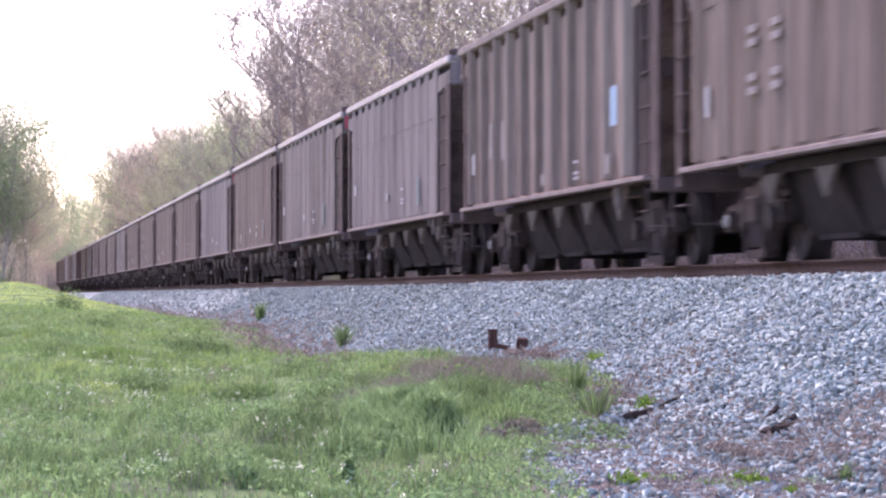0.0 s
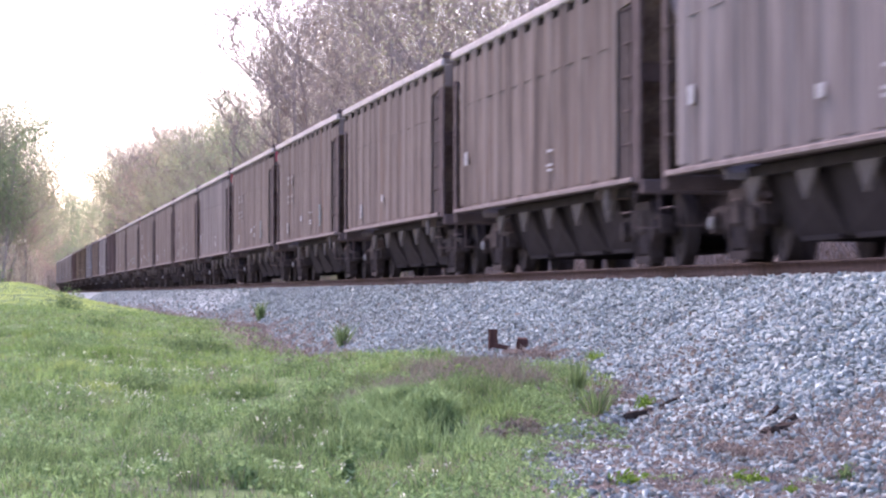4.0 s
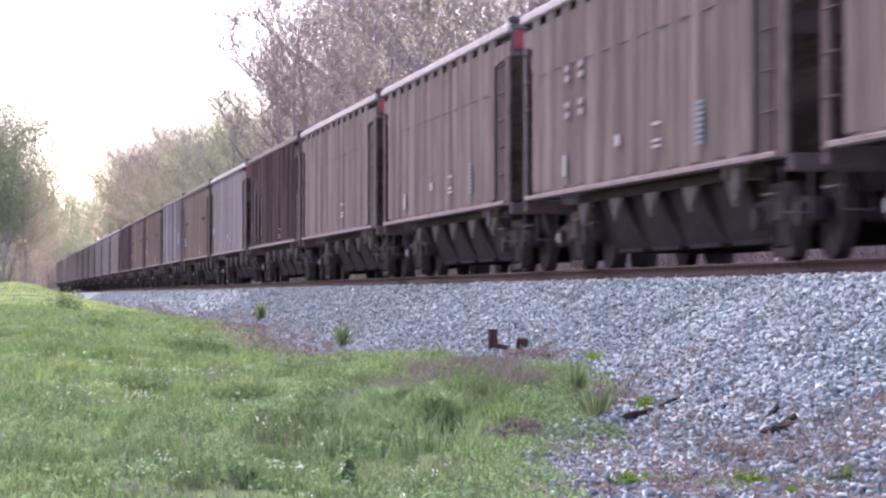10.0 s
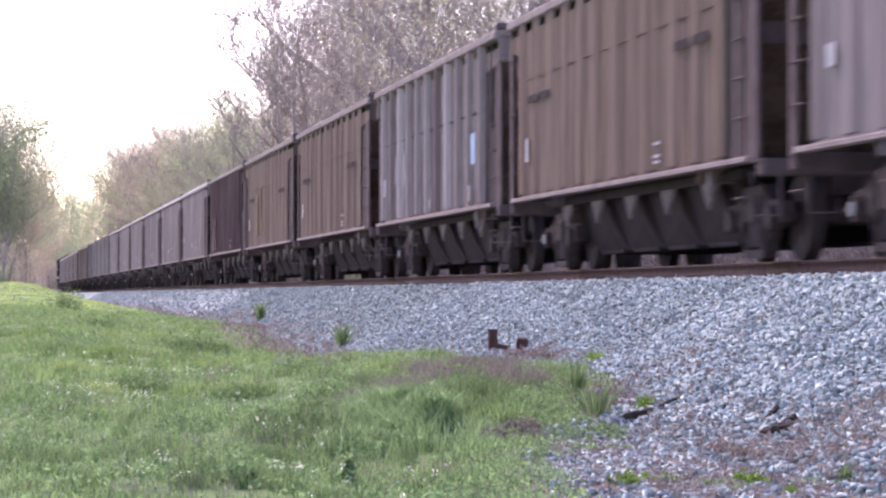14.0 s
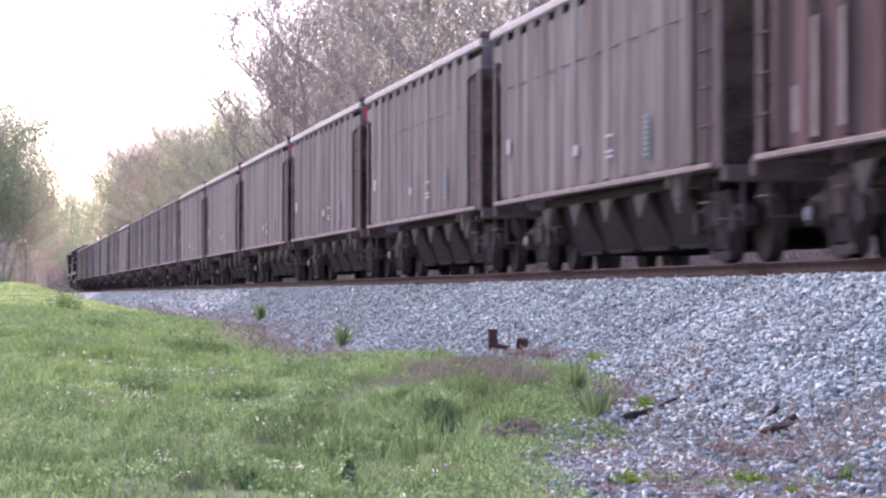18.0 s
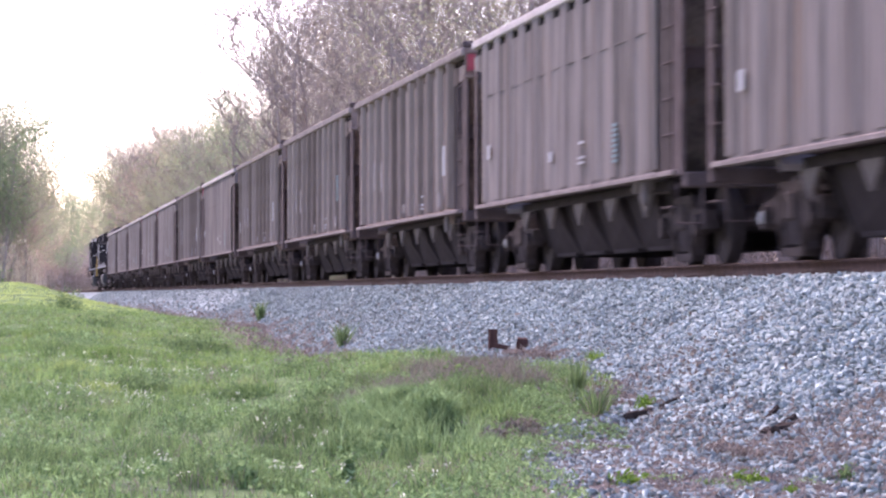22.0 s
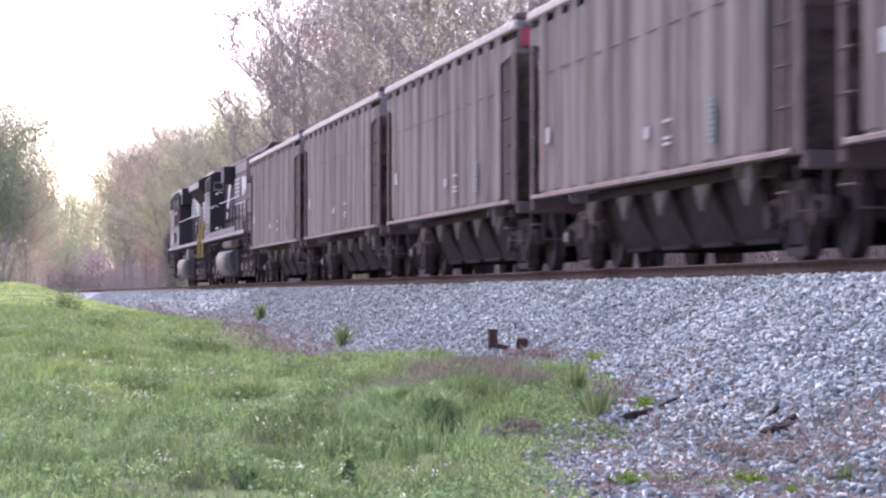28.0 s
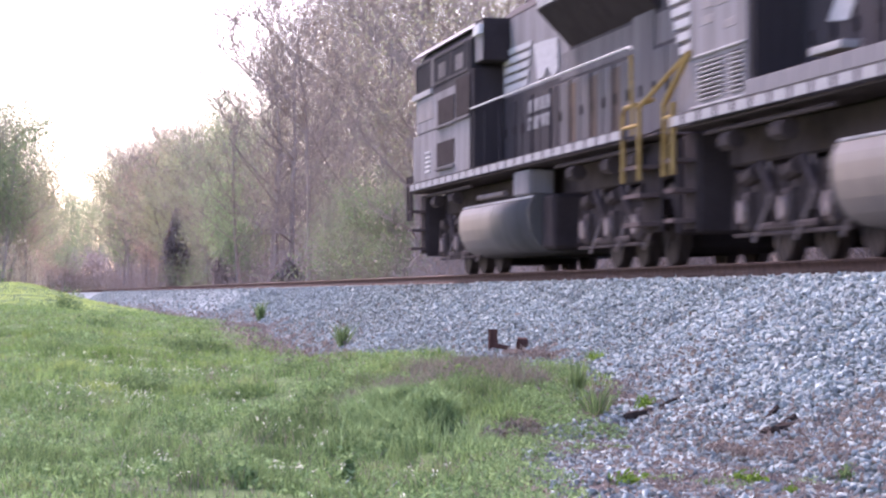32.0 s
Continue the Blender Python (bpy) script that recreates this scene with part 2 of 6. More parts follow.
def rod(bm, points, r, sides=6):
    """A bar of round section along the points."""
    rings = []
    pts = [Vector(p) for p in points]
    for i, p in enumerate(pts):
        d = (pts[min(i + 1, len(pts) - 1)] - pts[max(i - 1, 0)]).normalized()
        u = d.cross(Vector((0.3, 0.2, 1)) if abs(d.z) < 0.9 else Vector((1, 0.2, 0))).normalized()
        w = d.cross(u)
        rings.append([bm.verts.new(p + r * (math.cos(2 * math.pi * k / sides) * u + math.sin(2 * math.pi * k / sides) * w)) for k in range(sides)])
    fs = [bm.faces.new(rings[0]), bm.faces.new(rings[-1][::-1])]
    for a, b in zip(rings, rings[1:]):
        for k in range(sides):
            fs.append(bm.faces.new((a[k], b[k], b[(k + 1) % sides], a[(k + 1) % sides])))
    bmesh.ops.recalc_face_normals(bm, faces=fs)
    return bm


def disc(bm, x0, x1, y, z, r, sides=20):
    """A wheel or drum whose axle lies along x."""
    return prism(bm, [(y + r * math.cos(2 * math.pi * k / sides), z + r * math.sin(2 * math.pi * k / sides)) for k in range(sides)], "x", x0, x1)


def mesh_of(name, bm, mat, smooth=False):
    me = bpy.data.meshes.new(name)
    bm.to_mesh(me)
    bm.free()
    me.materials.append(mat)
    if smooth:
        me.polygons.foreach_set("use_smooth", [True] * len(me.polygons))
    return me


def part(name, bm, mat, parent, label=""):
    """One mesh object under a thing or a part. bm: a bmesh, or a mesh that is shared."""
    me = bm if isinstance(bm, bpy.types.Mesh) else mesh_of(name, bm, mat)
    ob = new(name, me)
    ob.parent = parent
    return tagged(ob, label)


def lone(name, bm, mat, label, category, at=None, group="", kind=""):
    me = bm if isinstance(bm, bpy.types.Mesh) else mesh_of(name, bm, mat)
    ob = tagged(new(name, me), label, category, group, kind)
    if at is not None:
        ob.matrix_basis = at
    return ob


def raw_mesh(name, verts, faces, mat):
    """A mesh from arrays: verts n x 3, faces m x 3 or m x 4."""
    me = bpy.data.meshes.new(name)
    nf, k = faces.shape
    me.vertices.add(len(verts))
    me.vertices.foreach_set("co", verts.astype(np.float32).ravel())
    me.loops.add(nf * k)
    me.loops.foreach_set("vertex_index", faces.astype(np.int32).ravel())
    me.polygons.add(nf)
    me.polygons.foreach_set("loop_start", np.arange(0, nf * k, k, dtype=np.int32))
    me.update(calc_edges=True)
    me.validate()
    me.materials.append(mat)
    return me


def smooth01(t):
    t = np.clip(t, 0, 1)
    return t * t * (3 - 2 * t)


# ---- lie of the land ----
CURVE_AT, CURVE_R = 385.0, 600.0


def bend(y):
    """How far the track has swung to the right at y."""
    return np.where(np.asarray(y) > CURVE_AT, (np.maximum(y, CURVE_AT) - CURVE_AT) ** 2 / (2 * CURVE_R), 0.0)


def toe(y):
    return np.interp(y, (0, 20, 22.5, 23.2, 25, 27.7, 32.4, 34, 36, 39, 41, 44, 48, 52, 60, 69, 100, 160, 600), (4.8, 4.8, 4.75, 5.05, 5.4, 5.62, 5.56, 5.56, 5.43, 5.17, 5.03, 5.02, 5.06, 5.14, 5.45, 5.62, 5.65, 5.55, 5.5))


def turf_edge(y):
    """Where the grass gives way to bare soil and stones."""
    return np.minimum(toe(y), np.interp(y, (0, 15, 18, 21, 23, 25.5), (3.1, 3.2, 3.5, 4.0, 4.5, 9)))


def bed(x):
    """The ballast's surface over its cross section (x without the curve)."""
    left = CZ + 0.192 - (7.4 - x) * 0.5
    right = CZ + 0.192 - (x - 11.12) * 0.5
    return np.minimum(np.minimum(left, right), CZ + 0.145)


def wave(x, y):
    return 0.045 * np.sin(x * 1.9 + 0.7 * np.sin(y * 0.9)) + 0.042 * np.sin(y * 0.8 + 1.3 * np.sin(x * 0.7)) + 0.026 * np.sin(x * 4.1 + y * 2.7)


def land(x, y):
    x = np.asarray(x, float) - bend(y)
    y = np.asarray(y, float)
    t = toe(y)
    bank = CZ + np.interp(y, (0, 18, 30, 40, 70, 100, 130, 150, 200, 300, 600), (-1.2, -1.15, -1.0, -0.85, -0.45, 0.0, 0.42, 0.45, -0.2, -0.5, -0.5))
    grass = bed(t) - 0.02 + (bank - bed(t)) * smooth01((t - x) / 4.5) + wave(x, y) * smooth01((t - x) / 1.8)
    beyond = CZ - 0.7 + 1.4 * smooth01((x - 14) / 20) + 5 * smooth01((x - 40) / 200) + wave(x, y)
    under = bed(x) - 0.12
    return np.where(x < t, grass, np.where(x > 13.0, np.maximum(beyond, under), under))


def grid_mesh(name, xs, ys, height, mat):
    gx, gy = np.meshgrid(xs, ys)
    v = np.stack([gx, gy, height(gx, gy)], -1).reshape(-1, 3)
    i = np.arange(len(ys) - 1)[:, None] * len(xs) + np.arange(len(xs) - 1)[None]
    i = i.ravel()
    me = raw_mesh(name, v, np.stack([i, i + 1, i + 1 + len(xs), i + len(xs)], 1), mat)
    me.polygons.foreach_set("use_smooth", [True] * len(me.polygons))
    return me


def steps(*spans):
    return np.unique(np.concatenate([np.arange(a, b + s / 2, s) for a, b, s in spans]))


ground_xs = steps((-1500, -100, 100), (-100, -20, 8), (-20, -8, 1), (-8, -2, 0.5), (-2, 8, 0.25), (8, 14, 1.0), (14, 40, 1.5), (40, 120, 10), (120, 1500, 100))
ground_ys = steps((-300, 0, 30), (0, 12, 2), (12, 60, 0.4), (60, 170, 1.0), (170, 420, 4), (420, 700, 10), (700, 2500, 150))


def soil(x, y):
    """How bare the ground is: worn strips along the ballast's toe and a few patches."""
    x = np.asarray(x, float) - bend(y)
    d = turf_edge(y) - x
    strip = np.exp(-((d - 0.1) / np.interp(y, (0, 24, 28, 36, 42, 60, 80, 130, 200), (0.5, 0.5, 0.4, 0.6, 1.2, 1.2, 1.0, 1.2, 0.5))) ** 2) * np.interp(y, (0, 36, 42, 75, 120, 170, 200), (0.8, 0.75, 0.95, 0.9, 0.9, 0.95, 0.4))
    spots = 0 * x
    for sx, sy, w, l, a in ((4.1, 40, 0.7, 3.5, 0.95), (4.7, 45, 0.6, 5.0, 0.9), (3.5, 37, 0.35, 1.6, 0.6), (5.45, 32, 0.4, 2.2, 0.95), (3.64, 27.4, 0.14, 0.7, 0.75), (3.3, 26.1, 0.12, 0.7, 0.7), (3.05, 25.0, 0.12, 0.6, 0.6), (4.1, 21.8, 0.16, 0.9, 0.9), (4.9, 31.5, 0.4, 1.6, 0.7), (1.2, 22.5, 0.25, 0.8, 0.4), (4.7, 26.5, 0.3, 0.8, 0.4)):
        spots = np.maximum(spots, a * np.exp(-((x - sx) / w) ** 2 - ((y - sy) / l) ** 2))
    return np.clip(np.maximum(np.maximum(strip, spots), 0.8 * (x > turf_edge(y))), 0, 1)


ground_mesh = grid_mesh("ground", ground_xs, ground_ys, land, M["ground"])
bare = ground_mesh.attributes.new("soil", "FLOAT", "POINT")
gx_all, gy_all = np.meshgrid(ground_xs, ground_ys)
bare.data.foreach_set("value", soil(gx_all, gy_all).astype(np.float32).ravel())
tagged(new("ground", ground_mesh), "green meadow ground with bare brown soil patches", "ground", kind="structure")


# ---- ballast and track ----
def ballast_mesh():
    ys = steps((-60, 12, 4), (12, 70, 0.35), (70, 200, 1.5), (200, 700, 5))
    us = np.linspace(0, 1, 40)
    gy, gu = np.meshgrid(ys, us, indexing="ij")
    lo = toe(gy) - 0.35
    hi = 14.0
    x = lo + (hi - lo) * gu
    z = bed(x) - 0.022 + 0.008 * np.sin(x * 9 + gy * 5) + 0.008 * np.sin(gy * 11 - x * 6)
    v = np.stack([x + bend(gy), gy, z], -1).reshape(-1, 3)
    k = len(us)
    i = (np.arange(len(ys) - 1)[:, None] * k + np.arange(k - 1)[None]).ravel()
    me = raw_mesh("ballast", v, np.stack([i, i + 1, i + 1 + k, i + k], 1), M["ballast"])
    return me


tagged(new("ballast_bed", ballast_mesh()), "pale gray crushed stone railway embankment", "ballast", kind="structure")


def track_point(a):
    """Place and heading (radians to the right) on the centre line at a metres along it."""
    if a <= CURVE_AT:
        return Vector((TRACK, a, RAIL)), 0.0
    g = (a - CURVE_AT) / CURVE_R
    return Vector((TRACK + CURVE_R * (1 - math.cos(g)), CURVE_AT + CURVE_R * math.sin(g), RAIL)), g


def rail_mesh(side, lo, hi, mat, name):
    profile = [(-0.075, -0.17), (0.075, -0.17), (0.075, -0.155), (0.012, -0.135), (0.012, -0.04), (0.036, -0.034), (0.036, -0.004), (-0.036, -0.004), (-0.036, -0.034), (-0.012, -0.04), (-0.012, -0.135), (-0.075, -0.155)]
    if name == "railhead":
        profile = [(-0.034, -0.004), (0.034, -0.004), (0.03, 0.0), (-0.03, 0.0)]
    k = len(profile)
    stations = [lo] + list(np.arange(0, CURVE_AT, 77.0)) + list(np.arange(CURVE_AT, hi, 6.0))
    v = []
    for a in stations:
        p, g = track_point(a)
        right = Vector((math.cos(g), -math.sin(g), 0))
        for x, z in profile:
            v.append(p + right * (side * 0.7525 + x) + Vector((0, 0, z)))
    f = [[i * k + j, i * k + (j + 1) % k, (i + 1) * k + (j + 1) % k, (i + 1) * k + j] for i in range(len(stations) - 1) for j in range(k)]
    return raw_mesh(name, np.array([tuple(p) for p in v]), np.array(f), mat)


track = tagged(new("railway_track"), "rusty steel rails on dark wooden ties", "railway track", kind="structure")
for side in (-1, 1):
    r = part("rail", rail_mesh(side, -60, 800, M["rust"], "rail"), None, track, "rusty brown steel rail")
    part("railhead", rail_mesh(side, -60, 800, M["shine"], "railhead"), None, r, "worn shiny rail head")


# ---- hopper cars ----
HALF = 1.55          # half width over the side posts
BODY = 7.6           # half length of the body
PITCH = 16.3         # length over the couplers
SILL, TOP = 1.02, 3.77
shared = {}


def once(key, make, mat):
    if key not in shared:
        shared[key] = mesh_of(key[0], make(), mat)
    return shared[key]


def wheelset_mesh(r):
    bm = bmesh.new()
    for s in (-1, 1):
        disc(bm, s * 0.68, s * 0.81, 0, 0, r, 24)
        disc(bm, s * 0.655, s * 0.69, 0, 0, r + 0.028, 24)
        disc(bm, s * 0.80, s * 0.835, 0, 0, r * 0.42, 14)
        for k in range(5):
            g = 2 * math.pi * k / 5
            disc(bm, s * 0.812, s * 0.822, 0.62 * r * math.cos(g), 0.62 * r * math.sin(g), 0.05, 8)
    disc(bm, -1.02, 1.02, 0, 0, 0.085, 10)
    return bm


def side_frame(bm, s, base, r):
    """One cast side frame of a two-axle bogie, on side s."""
    x0, x1 = sorted((s * 0.93, s * 1.08))
    h = base / 2
    prism(bm, [(-h - 0.28, r - 0.05), (-h - 0.26, r + 0.17), (-h + 0.2, r + 0.2), (-0.42, r + 0.36), (0.42, r + 0.36), (h - 0.2, r + 0.2), (h + 0.26, r + 0.17), (h + 0.28, r - 0.05), (h - 0.25, r - 0.06), (0.52, r + 0.16), (-0.52, r + 0.16), (-h + 0.25, r - 0.06)], "x", x0, x1)
    prism(bm, [(-h + 0.25, r - 0.04), (-h + 0.3, r + 0.1), (-0.34, r - 0.2), (-0.34, r - 0.33), (0.34, r - 0.33), (0.34, r - 0.2), (h - 0.3, r + 0.1), (h - 0.25, r - 0.04), (0.44, r - 0.42), (-0.44, r - 0.42)], "x", x0, x1)
    for y in (-0.46, 0.46):
        box(bm, x0, x1, y - 0.06, y + 0.06, r - 0.35, r + 0.3)
    for y in (-0.2, 0.0, 0.2):
        prism(bm, [(s * 1.0 + 0.085 * math.cos(k * 0.7854), y + 0.085 * math.sin(k * 0.7854)) for k in range(8)], "z", r - 0.3, r + 0.16)
    for y in (-h, h):
        disc(bm, s * 1.0, s * 1.16, y, r, 0.13, 12)


def bogie(parent, y, base, r, axles, label):
    bm = bmesh.new()
    for s in (-1, 1):
        side_frame(bm, s, base, r)
    box(bm, -1.12, 1.12, -0.2, 0.2, r - 0.05, r + 0.26, 0.03)
    b = part("bogie", once(("bogie", base, r), lambda: bm, M["truck"]), None, parent, label)
    b.location = (0, y, 0)
    for a in axles:
        w = part("wheelset", once(("wheelset", r), lambda: wheelset_mesh(r), M["wheel"]), None, b)
        w.location = (0, a, r)
    # one cap is coloured pale to paint the glint on it
    if y > 0:
        cap = part("bearing_cap", once(("bearing_cap",), lambda: disc(disc(bmesh.new(), -1.19, -1.16, 0, 0, 0.07, 14), -1.2, -1.19, 0, 0, 0.045, 10), M["edge"]), None, b, "axle bearing cap coloured pale as a glint")
        cap.location = (0, axles[-1], r)
    return b


def post_mesh(kind):
    """A pressed side post, its foot at the sill."""
    d, w = (0.1, 0.15) if kind == "deep" else (0.018, 0.3)
    bm = bmesh.new()
    if kind == "deep":
        shape = [(0, -w), (0, w), (-d * 0.75, w * 0.62), (-d, w * 0.3), (-d, -w * 0.3), (-d * 0.75, -w * 0.62)]
    else:
        shape = [(0, -w), (0, w)] + [(-d * math.sin(math.pi * k / 8), w * math.cos(math.pi * k / 8)) for k in range(1, 8)]
    prism(bm, shape, "z", SILL + 0.1, TOP - 0.13)
    return bm


NEAR, AWAY = 1.55, 0.94        # the sheet stops short of each end


def post_places(kind):
    n = 11 if kind == "deep" else 12
    return [-BODY + NEAR + 0.2 + (2 * BODY - NEAR - AWAY - 0.4) * i / (n - 1) for i in range(n)]


def hopper_car(look_name, kind):
    body = M[look_name]
    ob = new("hopper_car")
    depth = 0.1 if kind == "deep" else 0.034
    skin = HALF - depth
    near, away = NEAR, AWAY

    def side(s):
        bm = bmesh.new()
        x0, x1 = sorted((s * skin, s * (skin - 0.03)))
        prism(bm, [(-BODY + near, SILL + 0.05), (BODY - away, SILL + 0.05), (BODY - away, 3.2), (BODY - 0.05, 3.3), (BODY - 0.05, TOP - 0.26), (-BODY + 0.05, TOP - 0.26), (-BODY + 0.05, 3.3), (-BODY + near, 3.2)], "x", x0, x1)
        # lands between the pockets under the top chord
        half = 0.32 if kind == "soft" else 0.25
        stops = [-BODY + 0.05] + [e for y in post_places(kind) for e in (y - half, y + half)] + [BODY - 0.05]
        for a, b in zip(stops[1::2], stops[2::2]):
            if b > a + 0.05 and a > -BODY + 1.3 and b < BODY - 1.3:
                continue
            box(bm, x0, x1, min(a, b), max(a, b), TOP - 0.26, TOP - 0.08)
        for y in post_places(kind):
            box(bm, x0, x1, y - half, y + half, TOP - 0.26, TOP - 0.08)
        return bm

    # dark plate behind the pockets paints the chord's shade in them
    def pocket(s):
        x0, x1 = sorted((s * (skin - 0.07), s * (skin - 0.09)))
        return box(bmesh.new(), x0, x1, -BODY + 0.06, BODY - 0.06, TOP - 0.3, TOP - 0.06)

    for s in (-1, 1):
        part("side_sheet", once(("side_sheet", look_name, kind, s), lambda: side(s), body), None, ob)
        part("pocket_plate", once(("pocket_plate", kind, s), lambda: pocket(s), M["bay"]), None, ob, "dark plate painting the shade under the top chord")
        if kind == "soft":
            c = part("weld_seam", once(("weld_seam", look_name), lambda: box(bmesh.new(), -0.006, 0.006, -BODY + near + 0.1, BODY - away - 0.1, 2.787, 2.799), body), None, ob)
            c.location = (s * (skin + 0.008), 0, 0)
        for y in post_places(kind):
            # brown cars get posts whose colour holds the rib highlights
            p = part("side_post", once(("side_post", look_name, kind), lambda: post_mesh(kind), M["streak_post"] if look_name == "streak" else M["brown_post"] if look_name == "brown" else body), None, ob)
            p.matrix_basis = pose(s * skin, y, 0, 0, 0, 0 if s < 0 else 180)

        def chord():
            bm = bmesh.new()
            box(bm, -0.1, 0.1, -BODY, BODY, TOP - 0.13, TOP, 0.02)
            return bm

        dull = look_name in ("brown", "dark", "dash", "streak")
        c = part("top_chord", once(("top_chord", dull), chord, M["chord_dull" if dull else "chord"]), None, ob, "dusty brown top chord" if dull else "steel top chord coloured pale as if sunlit")
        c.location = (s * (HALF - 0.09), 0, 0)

        def sill():
            bm = bmesh.new()
            prism(bm, [(-0.07, SILL), (0.08, SILL), (0.08, SILL + 0.06), (-0.06, SILL + 0.055), (-0.07, SILL + 0.045)], "y", -BODY + 0.4, BODY - 0.4)
            return bm

        c = part("side_sill", once(("side_sill",), sill, M["sill"]), None, ob, "dusty pale side sill")
        c.matrix_basis = pose(s * (HALF - 0.05), 0, 0, 0, 0, 0 if s < 0 else 180)
        # triangular gussets hang under the sill between the bays
        def gusset():
            bm = bmesh.new()
            prism(bm, [(-0.38, SILL - 0.12), (0.38, SILL - 0.12), (0.03, SILL - 0.42), (-0.03, SILL - 0.42)], "x", -0.02, 0.02)
            return bm
        for y in (-4.2, -2.05, 0.1, 2.25, 4.4):
            g = part("gusset", once(("gusset",), gusset, M["gusset"]), None, ob, "dusty triangular gusset plate")
            g.location = (s * (HALF - 0.33), y, 0)
        # dark strip added for the shade below the sill
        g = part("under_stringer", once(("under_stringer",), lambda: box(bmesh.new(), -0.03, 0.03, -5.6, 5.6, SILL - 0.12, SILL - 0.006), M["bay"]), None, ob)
        g.location = (s * (HALF - 0.36), 0, 0)

        def bracket():
            bm = bmesh.new()
            box(bm, -0.03, 0.03, -0.1, 0.1, SILL - 0.3, SILL - 0.01, 0.02)
            return bm
        g = part("jacking_pad", once(("jacking_pad",), bracket, M["gusset"]), None, ob)
        g.location = (s * (HALF - 0.12), -5.1, 0)
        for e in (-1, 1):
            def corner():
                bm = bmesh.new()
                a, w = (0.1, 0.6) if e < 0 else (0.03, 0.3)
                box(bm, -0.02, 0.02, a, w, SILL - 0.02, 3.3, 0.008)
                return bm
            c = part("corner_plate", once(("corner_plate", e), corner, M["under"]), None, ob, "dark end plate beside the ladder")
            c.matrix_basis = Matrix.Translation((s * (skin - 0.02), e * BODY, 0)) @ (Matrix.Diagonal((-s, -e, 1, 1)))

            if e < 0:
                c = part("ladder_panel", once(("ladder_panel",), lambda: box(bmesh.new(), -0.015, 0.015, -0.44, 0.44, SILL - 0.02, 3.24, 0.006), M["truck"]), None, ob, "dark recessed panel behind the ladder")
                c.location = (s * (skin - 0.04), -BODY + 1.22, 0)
            rung = once(("ladder_rung",), lambda: rod(bmesh.new(), [(0.06, -0.24, 0), (-0.03, -0.24, 0), (-0.03, 0.24, 0), (0.06, 0.24, 0)], 0.011), M["under"])
            for k in range(7):
                c = part("ladder_rung", rung, None, ob, "rusty steel ladder rung")
                c.matrix_basis = pose(s * (skin + 0.0), e * (BODY - (0.76 if e < 0 else 0.42)), 0.65 + k * 0.42, 0, 0, 0 if s < 0 else 180)
    for e in (-1, 1):
        def end():
            bm = bmesh.new()
            box(bm, -HALF + 0.06, HALF - 0.06, -0.03, 0.03, 3.3, TOP - 0.03, 0.0)
            box(bm, -HALF + 0.04, HALF - 0.04, -0.07, 0.07, TOP - 0.1, TOP, 0.02)
            box(bm, -HALF + 0.04, HALF - 0.04, -0.07, 0.05, 3.26, 3.34, 0.02)
            return bm
        c = part("end_sheet", once(("end_sheet", look_name), end, body), None, ob)
        c.matrix_basis = pose(0, e * (BODY - 0.04), 0, 0, 0, 0 if e > 0 else 180)

        def slope():
            bm = bmesh.new()
            prism(bm, [(BODY - 0.12, 3.25), (BODY - 0.12, 3.3), (4.6, 0.95), (4.6, 0.88)], "x", -skin + 0.04, skin - 0.04)
            return bm
        c = part("slope_sheet", once(("slope_sheet", look_name, kind), slope, body), None, ob, "dark sloping end sheet")
        c.matrix_basis = pose(0, 0, 0, 0, 0, 0 if e > 0 else 180)

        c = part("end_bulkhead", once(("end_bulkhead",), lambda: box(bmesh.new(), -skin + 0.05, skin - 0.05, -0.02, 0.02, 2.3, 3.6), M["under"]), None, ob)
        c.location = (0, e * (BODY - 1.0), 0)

        def platform():
            bm = bmesh.new()
            box(bm, -HALF + 0.05, HALF - 0.05, -0.12, 0.12, 0.86, SILL + 0.02, 0.02)
            box(bm, -0.2, 0.2, 0.0, 0.25, 0.7, 0.98, 0.02)
            for x in (-1.3, 1.3):
                rod(bm, [(x, 0.1, 0.9), (x, 0.1, 0.45), (x + 0.3, 0.1, 0.45), (x + 0.3, 0.1, 0.9)], 0.018)
            return bm
        c = part("end_sill", once(("end_sill",), platform, M["under"]), None, ob)
        c.matrix_basis = pose(0, e * (BODY - 0.1), 0, 0, 0, 0 if e > 0 else 180)

        def coupler():
            bm = bmesh.new()
            box(bm, -0.09, 0.09, 0, 0.5, 0.76, 0.92, 0.02)
            box(bm, -0.14, 0.14, 0.42, 0.66, 0.7, 0.98, 0.04)
            rod(bm, [(0.3, 0.0, 0.75), (0.28, 0.2, 0.5), (0.22, 0.5, 0.38), (0.18, 0.65, 0.42)], 0.03)
            return bm
        c = part("coupler", once(("coupler",), coupler, M["truck"]), None, ob)
        c.matrix_basis = pose(0, e * BODY, 0, 0, 0, 0 if e > 0 else 180)

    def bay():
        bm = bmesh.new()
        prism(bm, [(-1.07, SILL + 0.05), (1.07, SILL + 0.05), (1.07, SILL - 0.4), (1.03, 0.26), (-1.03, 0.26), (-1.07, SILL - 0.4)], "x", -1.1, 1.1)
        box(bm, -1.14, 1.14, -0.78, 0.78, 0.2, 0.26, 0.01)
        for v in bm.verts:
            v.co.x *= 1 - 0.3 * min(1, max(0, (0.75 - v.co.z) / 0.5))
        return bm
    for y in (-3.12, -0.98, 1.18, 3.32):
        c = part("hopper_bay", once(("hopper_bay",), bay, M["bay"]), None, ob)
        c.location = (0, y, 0)

